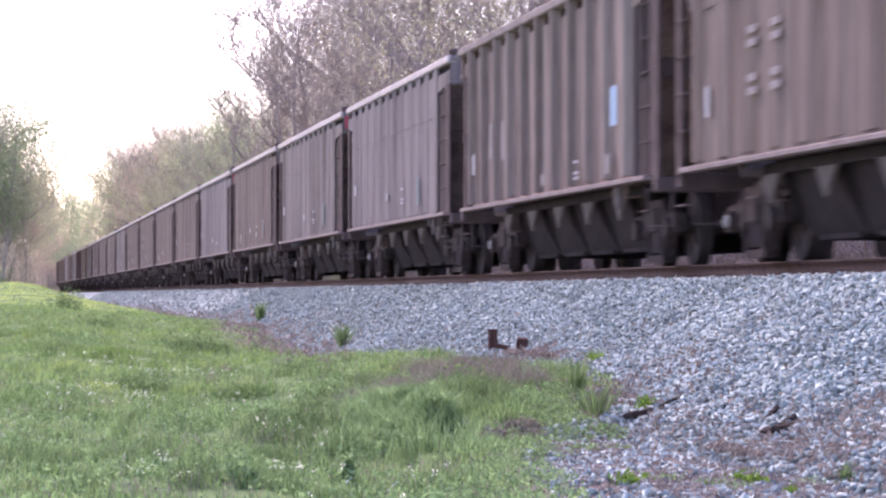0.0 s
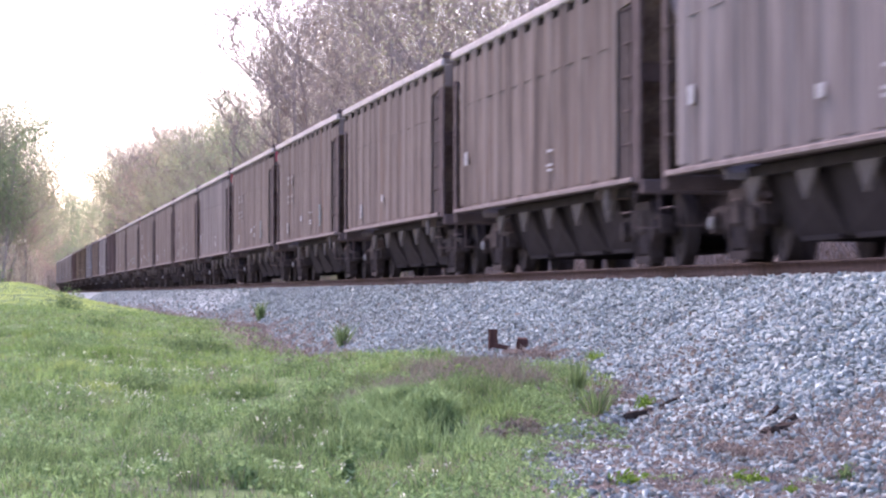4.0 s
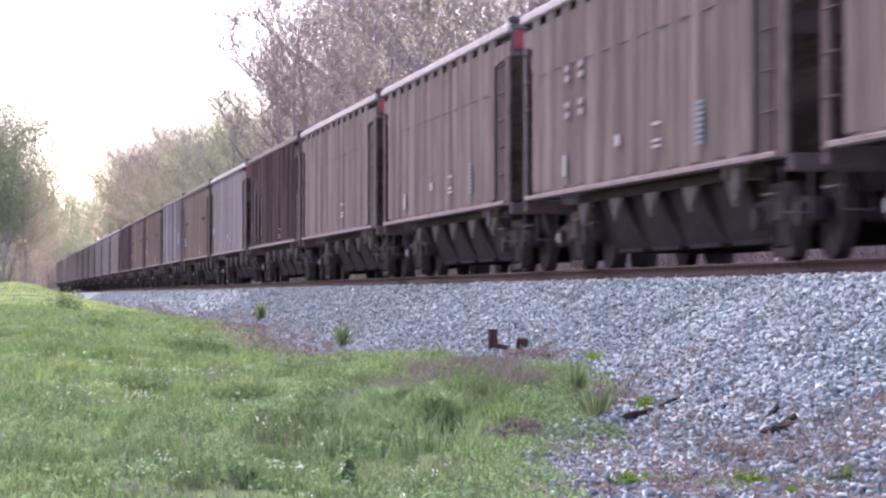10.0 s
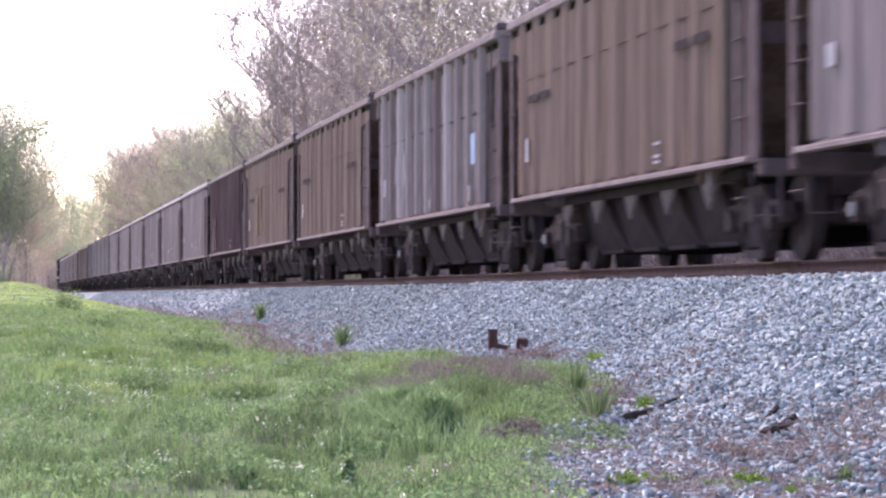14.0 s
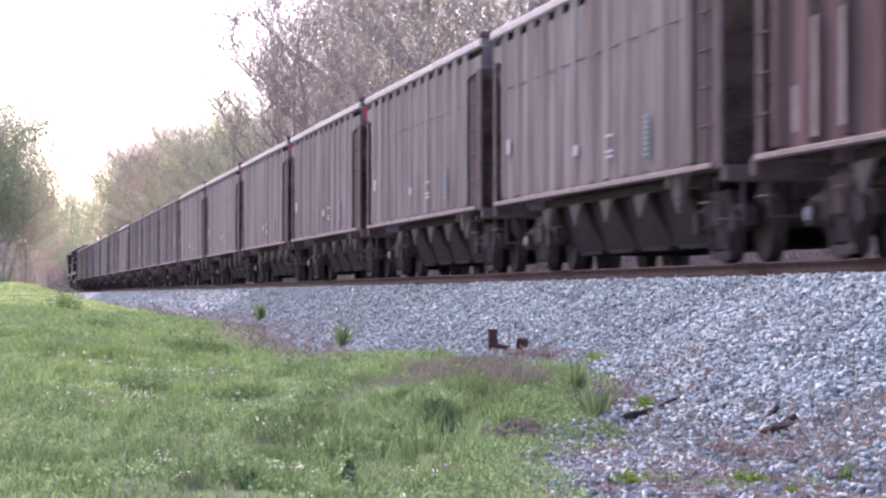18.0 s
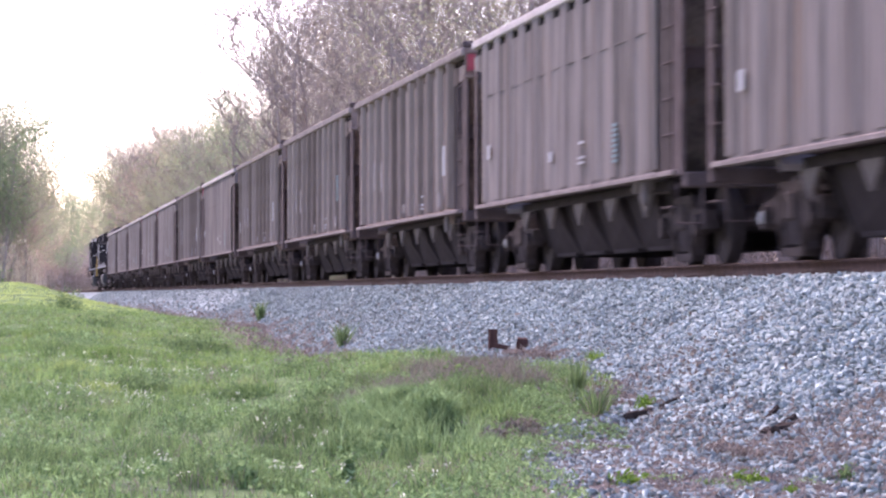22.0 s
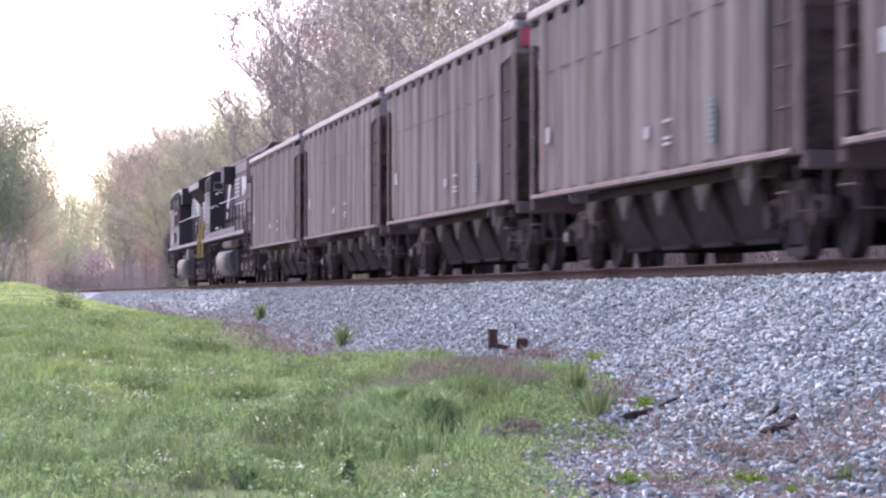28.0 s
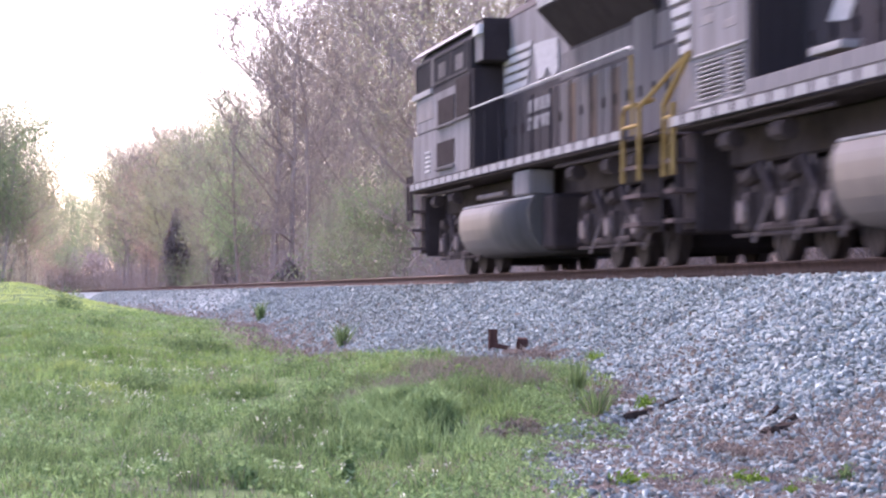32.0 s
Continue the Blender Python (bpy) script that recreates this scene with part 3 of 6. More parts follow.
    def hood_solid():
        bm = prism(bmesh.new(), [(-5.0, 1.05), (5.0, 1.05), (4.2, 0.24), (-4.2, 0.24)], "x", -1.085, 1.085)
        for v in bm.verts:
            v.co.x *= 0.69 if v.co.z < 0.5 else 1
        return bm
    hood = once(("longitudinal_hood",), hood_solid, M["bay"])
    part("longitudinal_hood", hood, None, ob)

    def spine():
        bm = bmesh.new()
        box(bm, -0.17, 0.17, -BODY + 0.2, BODY - 0.2, 0.72, 1.08)
        box(bm, -1.32, 1.32, -4.4, 4.4, SILL + 0.02, SILL + 0.06)
        return bm
    part("centre_sill", once(("centre_sill",), spine, M["under"]), None, ob)
    rodm = once(("brake_rigging",), lambda: rod(rod(bmesh.new(), [(-0.6, -4.6, 0.5), (-0.6, 4.4, 0.5)], 0.02), [(0.6, -4.6, 0.5), (0.6, 4.4, 0.5)], 0.02), M["under"])
    part("brake_rigging", rodm, None, ob)
    if look_name in ("streak",):
        for s in (-1, 1):
            c = part("weld_seam", once(("weld_seam",), lambda: box(bmesh.new(), -0.006, 0.006, -BODY + near, BODY - away, 2.6, 2.63), M["truck"]), None, ob)
            c.location = (s * (skin + 0.012), 0, 0)

    def lip():
        bm = bmesh.new()
        box(bm, -HALF + 0.02, HALF - 0.02, -0.09, 0.09, TOP + 0.002, TOP + 0.11, 0.03)
        return bm
    part("end_cap", once(("end_cap",), lip, M["under"]), None, ob, "dark end cap above the top chord").location = (0, -BODY + 0.06, 0)
    for y in (-5.65, 5.65):
        bogie(ob, y, 1.78, 0.457, (-0.89, 0.89), "dusty cast steel bogie")
    return ob


def marking(ob, u, z, length, height, mat, face=-HALF - 0.004, label=""):
    """A stencilled patch on the near side, u metres from the leading end."""
    y = BODY - u
    me = shared.get(("mark", length, height, mat))
    if me is None:
        bm = bmesh.new()
        box(bm, -0.006, 0, -length / 2, length / 2, -height / 2, height / 2)
        me = shared[("mark", length, height, mat)] = mesh_of("marking", bm, M[mat])
    p = part("marking", me, None, ob, label)
    p.location = (face, y, z)


def stencils(ob, names):
    if "plate" in names:
        marking(ob, 1.7, 1.88, 0.28, 0.22, "white", label="white stencilled panel")
    if "tall" in names:
        marking(ob, 1.75, 1.75, 0.2, 0.34, "white", label="white stencilled panel")
    if "low" in names:
        marking(ob, 3.5, 1.4, 0.22, 0.28, "white", label="white stencilled panel")
    for key, u in (("fore", 7.05), ("aft", 8.2)):
        if key in names:
            marking(ob, u, 1.57, 0.28, 0.14, "white", label="white stencilled patch")
    if "bars" in names:
        for z in (1.66, 1.46, 1.39):
            marking(ob, 9.3, z, 0.42, 0.035, "white", label="white stencil line")
    if "late" in names:
        for z in (1.42, 1.27, 1.2):
            marking(ob, 10.5, z, 0.32, 0.035, "white", label="white stencil line")
    if "cyan" in names:
        for i in range(8):
            marking(ob, 11.5, 1.32 + i * 0.065, 0.3, 0.038, "cyan", label="faded cyan stencil line")
    if "high" in names:
        for i in range(8):
            marking(ob, 13.0, 1.8 + i * 0.075, 0.34, 0.045, "cyan", label="pale blue stencil line")
    if "placard" in names:
        marking(ob, 13.0, 2.02, 0.4, 0.5, "blue", label="pale blue placard")
    if "slip" in names:
        marking(ob, 13.2, 1.96, 0.28, 0.52, "white", label="narrow pale paper slip")
    for key, drop in (("four", 0), ("lower", 0.34)):
        for u, z in [(u, z) for u in (3.7, 4.65) for z in (2.72, 2.58, 2.22, 2.08) if key in names]:
            marking(ob, u, z - drop, 0.36, 0.08, "chalk", label="white faded stencil patch")
    if "chalk" in names:
        for u, z, h in ((3.5, 2.05, 0.55), (4.6, 2.0, 0.6), (8.0, 1.27, 0.16), (12.6, 1.3, 0.25)):
            marking(ob, u, z, 0.2, h, "chalk", label="chalky faded patch")
    if "cream" in names:
        for u, z, h in ((2.0, 1.45, 0.45), (2.7, 1.72, 1.15), (3.65, 1.75, 1.1)):
            marking(ob, u, z, 0.17, h, "chord_dull", label="cream streak on a rib")
    if "pale" in names:
        for u, z, h in ((1.5, 1.63, 0.3), (2.55, 1.95, 1.5), (3.7, 1.9, 1.3), (4.8, 1.5, 0.3), (4.8, 2.2, 0.5)):
            marking(ob, u, z, 0.22, h, "faint", label="chalky faded streak on a rib")
    if "dash" in names:
        for u in (2.2, 3.15, 11.8, 12.75):
            marking(ob, u, 2.48, 0.72, 0.11, "bay", label="dark welded patch strip")
    if "ochre" in names:
        for u, z, h in ((4.5, 2.0, 1.2), (5.6, 2.05, 1.3), (6.3, 1.6, 0.5)):
            marking(ob, u, z, 0.32, h, "ochre", label="faded ochre streak")
    if "red" in names:
        bm = bmesh.new()
        box(bm, -HALF + 0.08, -HALF + 1.0, -0.08, -0.074, 3.38, 3.66)
        p = part("end_panel", bm, M["red"], ob, "red painted end panel")
        p.location = (0, -BODY - 0.0, 0)


# cars counted from the locomotives: look, post kind, stencils
CARS = [
    ("gray", "soft", "plate fore bars cyan"), ("gray", "soft", "plate fore bars"), ("gray", "soft", "plate aft bars cyan red"),
    ("gray", "soft", "plate aft bars cyan red"), ("gray", "soft", "plate aft bars cyan"), ("brown", "deep", "slip late chalk red"),
    ("gray", "soft", "plate aft bars cyan"), ("brown", "deep", "tall slip late chalk"), ("brown", "deep", "late high chalk"),
    ("brown", "deep", "slip late chalk red"), ("gray", "soft", "plate fore bars cyan"), ("gray", "soft", "plate aft bars cyan red"),
    ("gray", "soft", "aft bars cyan red"), ("gray", "soft", "plate aft bars cyan red"), ("gray", "soft", "plate fore bars cyan"),
    ("gray", "soft", "plate fore bars cyan"), ("dark", "deep", "late cream"), ("dash", "soft", "dash tall ochre"),
    ("dash", "soft", "dash tall late"), ("streak", "deep", "placard tall chalk"), ("dash", "soft", "dash tall late"),
    ("bluegray", "soft", "plate aft bars cyan red"), ("dark", "deep", "late pale"), ("taupe", "soft", "bars red"),
    ("taupe", "soft", "low fore bars cyan red"), ("taupe", "soft", "four low fore bars cyan"), ("taupe", "soft", "low bars"),
    ("taupe", "soft", "four low fore bars"), ("gray", "soft", "tall bars red"), ("taupe", "soft", "four low aft bars cyan red"),
    ("taupe", "soft", "four low fore bars cyan"), ("taupe", "soft", "low fore"), ("taupe", "soft", "plate bars"),
    ("bluegray", "soft", "plate fore bars cyan red"), ("taupe", "soft", "low fore bars cyan"), ("gray", "soft", "plate fore bars cyan red"),
    ("bluegray", "soft", "plate fore bars cyan"), ("brown", "deep", "tall placard chalk late"), ("taupe", "soft", "lower tall"),
]
LABELS = {
    "gray": "weathered gray steel coal hopper car with side posts",
    "bluegray": "blue-gray dusty steel coal hopper car with side posts",
    "taupe": "dusty taupe steel coal hopper car with faded stencils",
    "brown": "faded brown ribbed coal hopper car with chalky patches",
    "dark": "dark oxide-brown coal hopper car with deep ribs",
    "streak": "white-streaked chalky ribbed coal hopper car",
    "dash": "sandy brown coal hopper car with dark welded strips",
}
hoppers, models = [], {}
for car_look, posts, marks in CARS:
    key = (car_look, posts)
    if key not in models:
        models[key] = tagged(hopper_car(*key), LABELS[car_look], "hopper car", "hopper cars of the coal train")
        car = models[key]
        hoppers.append((car, marks))
    else:
        car = copy_thing(models[key], Matrix())
        hoppers.append((car, marks))
for car, marks in hoppers:
    stencils(car, marks.split())
hoppers = [car for car, marks in hoppers]


# ---- locomotives ----
LOCO = 22.1


def six_wheel_bogie(parent, y):
    r = 0.53
    bm = bmesh.new()
    for s in (-1, 1):
        x0, x1 = sorted((s * 1.0, s * 1.14))
        prism(bm, [(-2.45, 0.62), (-2.45, 0.82), (-1.2, 0.82), (-0.9, 0.98), (0.9, 0.98), (1.2, 0.82), (2.45, 0.82), (2.45, 0.62), (1.3, 0.6), (0.85, 0.5), (-0.85, 0.5), (-1.3, 0.6)], "x", x0, x1)
        for a in (-1.7, 0, 1.7):
            box(bm, min(s * 1.05, s * 1.26), max(s * 1.05, s * 1.26), a - 0.2, a + 0.2, 0.32, 0.74, 0.04)
            for c in (-0.36, 0.36):
                prism(bm, [(s * 1.1 + 0.1 * math.cos(k * 0.7854), a + c + 0.1 * math.sin(k * 0.7854)) for k in range(8)], "z", 0.42, 0.9)
            rod(bm, [(s * 1.24, a - 0.5, 0.95), (s * 1.24, a - 0.05, 0.88)], 0.09, 8)
        for a in (-0.85, 0.85):
            rod(bm, [(s * 1.2, a - 0.3, 0.62), (s * 1.2, a + 0.3, 1.02)], 0.06, 8)
    b = part("bogie", bm, M["truck"], parent, "dusty six-wheel bogie with coil springs")
    b.location = (0, y, 0)
    for a in (-1.15, 0.55, 2.2):
        c = part("traction_motor", once(("traction_motor",), lambda: box(bmesh.new(), -0.62, 0.62, -0.5, 0.35, 0.16, 0.95, 0.08), M["bay"]), None, b)
        c.location = (0, a, 0)
    for s in (-1, 1):
        for a in (-1.7, 0, 1.7):
            c = part("journal_cover", once(("journal_cover",), lambda: disc(bmesh.new(), -0.03, 0.03, 0, 0, 0.13, 10), M["sill"]), None, b)
            c.location = (s * 1.28, a, 0.53)
            c = part("brake_block", once(("brake_block",), lambda: box(bmesh.new(), -0.05, 0.05, -0.06, 0.06, -0.2, 0.2, 0.02), M["truck"]), None, b)
            c.location = (s * 0.95, a + 0.58, 0.5)
            c = part("sand_pipe", once(("sand_pipe",), lambda: rod(bmesh.new(), [(0, 0, 1.05), (0, 0.05, 0.6), (-0.1, 0.3, 0.2)], 0.022), M["sill"]), None, b)
            c.location = (s * 1.16, a - 0.72, 0)
            c = part("brake_lever", once(("brake_lever",), lambda: rod(bmesh.new(), [(0, -0.1, 0.98), (0.02, 0.06, 0.7), (0, 0.02, 0.35)], 0.03), M["truck"]), None, b)
            c.location = (s * 1.24, a + 0.42, 0)
        c = part("spring_plank", once(("spring_plank",), lambda: box(bmesh.new(), -0.06, 0.06, -1.1, 1.1, 0.3, 0.4, 0.03), M["truck"]), None, b)
        c.location = (s * 1.18, 0, 0)
        c = part("brake_rod", once(("brake_rod",), lambda: rod(bmesh.new(), [(0, -2.3, 0.28), (0, 2.3, 0.28)], 0.025), M["truck"]), None, b)
        c.location = (s * 1.2, 0, 0)
    for a in (-1.7, 0, 1.7):
        w = part("wheelset", once(("wheelset", r), lambda: wheelset_mesh(r), M["wheel"]), None, b)
        w.location = (0, a, r)


def locomotive(second):
    ob = new("diesel_locomotive")
    H = LOCO / 2

    def y(u):
        return H - u

    def plate(name, u0, u1, z0, z1, mat, x=-HALF, label="", depth=0.02, parent=None):
        bm = bmesh.new()
        box(bm, x - 0.004, x + depth, y(u1), y(u0), z0, z1, min(0.008, depth / 3))
        return part(name, bm, M[mat], parent or ob, label)

    def painted(name, corners, mat, x, label):
        """A flat painted shape on the near side, its corners (u, z) in order."""
        return part(name, prism(bmesh.new(), [(y(u), z) for u, z in corners], "x", x - 0.01, x), M[mat], ob, label)

    bm = bmesh.new()
    box(bm, -HALF + 0.05, HALF - 0.05, y(LOCO - 0.5), y(0.3), 1.53, 1.56, 0.01)
    box(bm, -0.9, 0.9, y(LOCO - 0.6), y(0.5), 1.1, 1.53, 0.03)
    part("frame", bm, M["truck"], ob)
    # pale side stripe in segments along the walkway edge
    for s in (-1, 1):
        bm = bmesh.new()
        box(bm, -0.015, 0.015, y(LOCO - 2.2), y(0.3), 1.56, 1.7, 0.005)
        p = part("walkway_edge", bm, M["black"], ob)
        p.location = (s * (HALF - 0.02), 0, 0)
        u = 0.35
        stripe = once(("edge_stripe",), lambda: box(bmesh.new(), -0.004, 0.004, -0.31, 0.31, 1.575, 1.685), M["edge"])
        while u < LOCO - 2.8:
            p = part("edge_stripe", stripe, None, ob, "dirty white edge stripe")
            p.location = (s * (HALF - 0.002), y(u + 0.32), 0)
            u += 0.78
        if second:
            skirt = once(("walkway_skirt",), lambda: box(bmesh.new(), -0.012, 0.012, -0.36, 0.36, 1.705, 1.87, 0.006), M["cab_gray"])
            for k in range(16):
                p = part("walkway_skirt", skirt, None, ob, "dusty gray skirt panel above the walkway edge")
                p.location = (s * (HALF - 0.02), y(4.3 + k * 0.76), 0)
    # long hood
    hood_w = 0.98
    bm = bmesh.new()
    cab_end = 4.0 if second else 7.4
    prism(bm, [(-hood_w, 1.56), (-hood_w, 4.15), (-hood_w + 0.2, 4.36), (hood_w - 0.2, 4.36), (hood_w, 4.15), (hood_w, 1.56)], "y", y(LOCO - 0.9), y(cab_end - 0.1))
    part("long_hood", bm, M["black"], ob, "sooty black engine hood")
    door = once(("hood_door",), lambda: box(bmesh.new(), -0.02, 0.0, -0.36, 0.36, 1.72, 2.75, 0.008), M["loco_gray"])
    dark_door = once(("hood_door", "dark"), lambda: box(bmesh.new(), -0.02, 0.0, -0.36, 0.36, 1.72, 2.75, 0.008), M["black"])
    latch = once(("door_latch",), lambda: box(bmesh.new(), -0.05, -0.018, -0.03, 0.03, 2.2, 2.34, 0.006), M["bay"])
    u = cab_end + 0.9
    while u < LOCO - 1.4:
        pale = u > (9.2 if second else 12.4)
        p = part("hood_door", door if pale else dark_door, None, ob)
        p.location = (-hood_w, y(u), 0)
        c = part("door_latch", latch, None, p)
        c.location = (0, 0.27, 0)
        p = part("hood_door", dark_door, None, ob)
        p.matrix_basis = pose(hood_w, y(u), 0, 0, 0, 180)
        u += 0.8
    # upper hood panels hold reflected sky in their gray, besides dust
    if second:
        plate("hood_panel", 8.9, LOCO - 1.1, 2.8, 3.76, "loco_gray", -hood_w, "upper hood panel grayed for dust and sky reflection")
        plate("hood_panel", 8.9, 15.3, 3.8, 4.13, "cab_gray", -hood_w, "upper hood panel painted pale for sky light")
    else:
        plate("hood_panel", 7.6, 13.4, 2.86, 4.12, "cab_gray", -hood_w, "upper hood panel grayed for dust and sky reflection")
        plate("hood_panel", 12.7, 20.9, 2.8, 3.2, "loco_gray", -hood_w, "upper hood panel grayed for dust and sky reflection")
        plate("hood_end_post", 17.9, 19.2, 1.7, 3.6, "loco_gray", -hood_w - 0.02, "dusty gray end panel of the hood", 0.03)
    # radiators over the walkway at the rear
    r0, r1 = (13.5, 19.4) if not second else (15.4, 19.4)
    for s in (-1, 1):
        bm = bmesh.new()
        if second:
            box(bm, min(s * (hood_w - 0.05), s * (hood_w + 0.12)), max(s * (hood_w - 0.05), s * (hood_w + 0.12)), y(r1), y(r0), 3.3, 4.12, 0.02)
        else:
            prism(bm, [(s * hood_w, 3.24), (s * (HALF - 0.08), 3.76), (s * (HALF - 0.08), 4.06), (s * (hood_w - 0.25), 4.46), (s * (hood_w - 0.4), 4.46), (s * (hood_w - 0.4), 3.24)], "y", y(r1), y(r0))
        part("radiator_wing", bm, M["bay"], ob, "dark flared radiator housing")
        face = hood_w + 0.12 if second else HALF - 0.08
        for k in range(4):
            yy = y(r0 + 0.75 + k * (r1 - r0 - 1.5) / 3)
            bm = bmesh.new()
            # the flared radiator's outer face has the sky's reflection in its colour
            pale = not second
            box(bm, min(s * (face - 0.01), s * (face + 0.012)), max(s * (face - 0.01), s * (face + 0.012)), yy - (0.72 if not second else 0.42), yy + (0.72 if not second else 0.42), 3.79 if not second else 3.4, 4.03, 0.003)
            part("radiator_grille", bm, M["edge" if pale else "bay"], ob, "radiator grille painted pale for reflected sky" if pale else "")
    # cab
    cw = HALF - 0.06
    c0 = 1.0 if not second else 1.25
    bm = bmesh.new()
    prism(bm, [(-cw, 1.56), (-cw, 3.85), (-cw + 0.2, 4.14), (cw - 0.2, 4.14), (cw, 3.85), (cw, 1.56)], "y", y(cab_end), y(c0))
    cab = part("cab", bm, M["black"], ob, "black crew cab")
    bm = bmesh.new()
    nose = -0.02 if not second else 0.1
    prism(bm, [(y(nose), 1.56), (y(nose + 0.1), 2.2), (y(c0 - 0.12), 3.22), (y(c0), 3.3), (y(c0), 1.56)], "x", -cw + 0.1, cw - 0.1)
    part("short_hood", bm, M["cab_gray"], ob, "dusty gray slanted short hood")
    bm = bmesh.new()
    prism(bm, [(-cw + 0.02, 4.05), (-cw + 0.19, 4.2), (cw - 0.19, 4.2), (cw - 0.02, 4.05), (cw - 0.2, 4.12), (-cw + 0.2, 4.12)], "y", y(cab_end + 0.15), y(c0 - 1.1))
    part("cab_roof", bm, M["edge"], ob, "pale edged cab roof with long visor")
    if not second:
        plate("windshield_ledge", 0.7, 3.1, 3.24, 3.34, "edge", -cw - 0.05, "pale ledge below the windshield", 0.07)
    panes = ((1.05, 2.8, 3.38, 3.98), (3.3, 5.2, 3.42, 3.98), (5.3, 7.2, 3.42, 3.98)) if not second else ((2.2, 3.55, 3.4, 4.0),)
    for u0, u1, z0, z1 in panes:
        w = plate("window", u0, u1, z0, min(z1, 3.84), "pane", -cw - 0.004, "dark cab window", 0.02, cab)
        bm = bmesh.new()
        for a, b, c, d in ((u0 - 0.06, u0, z0 - 0.06, 3.88), (u1, u1 + 0.06, z0 - 0.06, 3.88), (u0, u1, z0 - 0.06, z0), (u0, u1, 3.84, 3.88)):
            box(bm, -cw - 0.02, -cw + 0.01, y(b), y(a), c, d)
        part("window_frame", bm, M["black" if not second else "loco_gray"], w)
        # pale patch paints the reflection in the large side windows
        if u0 > 3:
            plate("seat_back", u0 + 0.5, u0 + 1.3, z0 + 0.03, z0 + 0.3, "loco_gray", -cw - 0.01, "pale patch painted as a reflection on the glass", 0.02, w)
        bm = bmesh.new()
        box(bm, cw - 0.01, cw + 0.01, y(u1), y(u0), z0, z1)
        part("window", bm, M["pane"], cab)
    if not second:
        plate("cab_pillar", 2.86, 3.22, 3.36, 3.86, "loco_gray", -cw - 0.01, "dusty gray cab pillar")
        plate("cab_side_panel", 0.5, 7.36, 1.72, 2.58, "cab_gray", -cw, "dusty gray lower side panel")
        plate("upper_side_panel", 0.9, 5.7, 2.604, 3.22, "cab_gray", -cw, "dusty gray upper side panel")
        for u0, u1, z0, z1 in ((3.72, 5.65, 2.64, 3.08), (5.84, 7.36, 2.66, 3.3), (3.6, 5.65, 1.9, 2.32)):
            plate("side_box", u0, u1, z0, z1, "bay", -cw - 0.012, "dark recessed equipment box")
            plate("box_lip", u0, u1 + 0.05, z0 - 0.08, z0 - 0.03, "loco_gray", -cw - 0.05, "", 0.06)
        for k in range(2):
            plate("number_block", 1.3 + k * 0.95, 2.1 + k * 0.95, 2.8, 3.14, "chalk", -cw - 0.01, "faded chalky block")
        plate("kick_plate", 0.4, 7.36, 1.62, 1.71, "edge", -cw - 0.006, "pale scuffed lower edge")
        for k in range(5):
            plate("vent_slat", 2.2, 2.75, 1.85 + k * 0.085, 1.885 + k * 0.085, "rail_white", -cw - 0.02, "", 0.03)
        for k in range(4):
            plate("nose_stripe", 0.3 + k * 0.16, 0.75 + k * 0.16, 1.9 + k * 0.27, 2.05 + k * 0.27, "loco_white", -cw + 0.09, "white painted stripe", 0.03)
        # rear wall of the cab, with the box and mirror behind it
        plate("sand_box", 7.42, 7.6, 1.7, 3.38, "navy", -1.47, "sooty black bulkhead behind the cab", 0.5)
        plate("air_filter_box", 7.44, 8.3, 3.45, 4.14, "bay", -1.42, "dark box beside the hood", 0.5)
        plate("cab_back_panel", 7.46, 8.28, 3.47, 4.1, "cab_gray", -1.425, "dusty gray side of the box", 0.01)
        plate("mirror", 7.7, 8.3, 3.88, 4.04, "rail_white", -1.5, "pale tilted side mirror", 0.07)
    # lettering blocks, emblem and stripes as plain shapes
    if not second:
        for k in range(5):
            painted("emblem_bar", ((7.9, 2.93 + k * 0.15), (10.0 + k * 0.09, 2.93 + k * 0.145), (10.05 + k * 0.09, 3.02 + k * 0.145), (7.9, 3.03 + k * 0.15)), "loco_white", -hood_w - 0.022, "white painted stripe")
        painted("emblem", ((10.6, 3.52), (10.95, 2.95), (11.5, 2.95), (11.7, 3.1), (12.3, 2.88), (12.65, 3.0), (12.6, 3.46), (11.6, 3.5)), "loco_white", -hood_w - 0.022, "white painted emblem")
        for u0 in (10.1, 10.62, 11.14, 11.66):
            for z0 in (2.2, 2.47):
                plate("number_block", u0, u0 + 0.4, z0, z0 + 0.2, "worn_white", -hood_w - 0.026, "worn white painted block")
        for k in range(3):
            plate("rust_stain", 13.4 + k * 1.55, 14.0 + k * 1.55, 1.75, 2.7, "dash", -hood_w - 0.022, "rusty brown stained door", 0.02)
    else:
        for k in range(5):
            painted("emblem_bar", ((9.25, 2.98 + k * 0.14), (11.15 + k * 0.09, 2.98 + k * 0.14), (11.2 + k * 0.09, 3.07 + k * 0.14), (9.25, 3.08 + k * 0.14)), "loco_white", -hood_w - 0.022, "white painted stripe")
        painted("emblem", ((12.25, 3.62), (12.5, 3.0), (13.1, 2.96), (13.3, 3.2), (13.9, 2.98), (14.2, 3.1), (14.15, 3.55), (13.2, 3.62)), "loco_white", -hood_w - 0.022, "white painted emblem")
        for u0 in (11.7, 12.24, 12.78, 13.32):
            for z0 in (2.26, 2.53):
                plate("number_block", u0, u0 + 0.42, z0, z0 + 0.19, "worn_white", -hood_w - 0.026, "worn white painted block")
        painted("slanted_stripe", ((5.2, 2.38), (5.95, 2.33), (6.25, 2.55), (5.5, 2.6)), "loco_white", -hood_w - 0.022, "slanted white stripe")
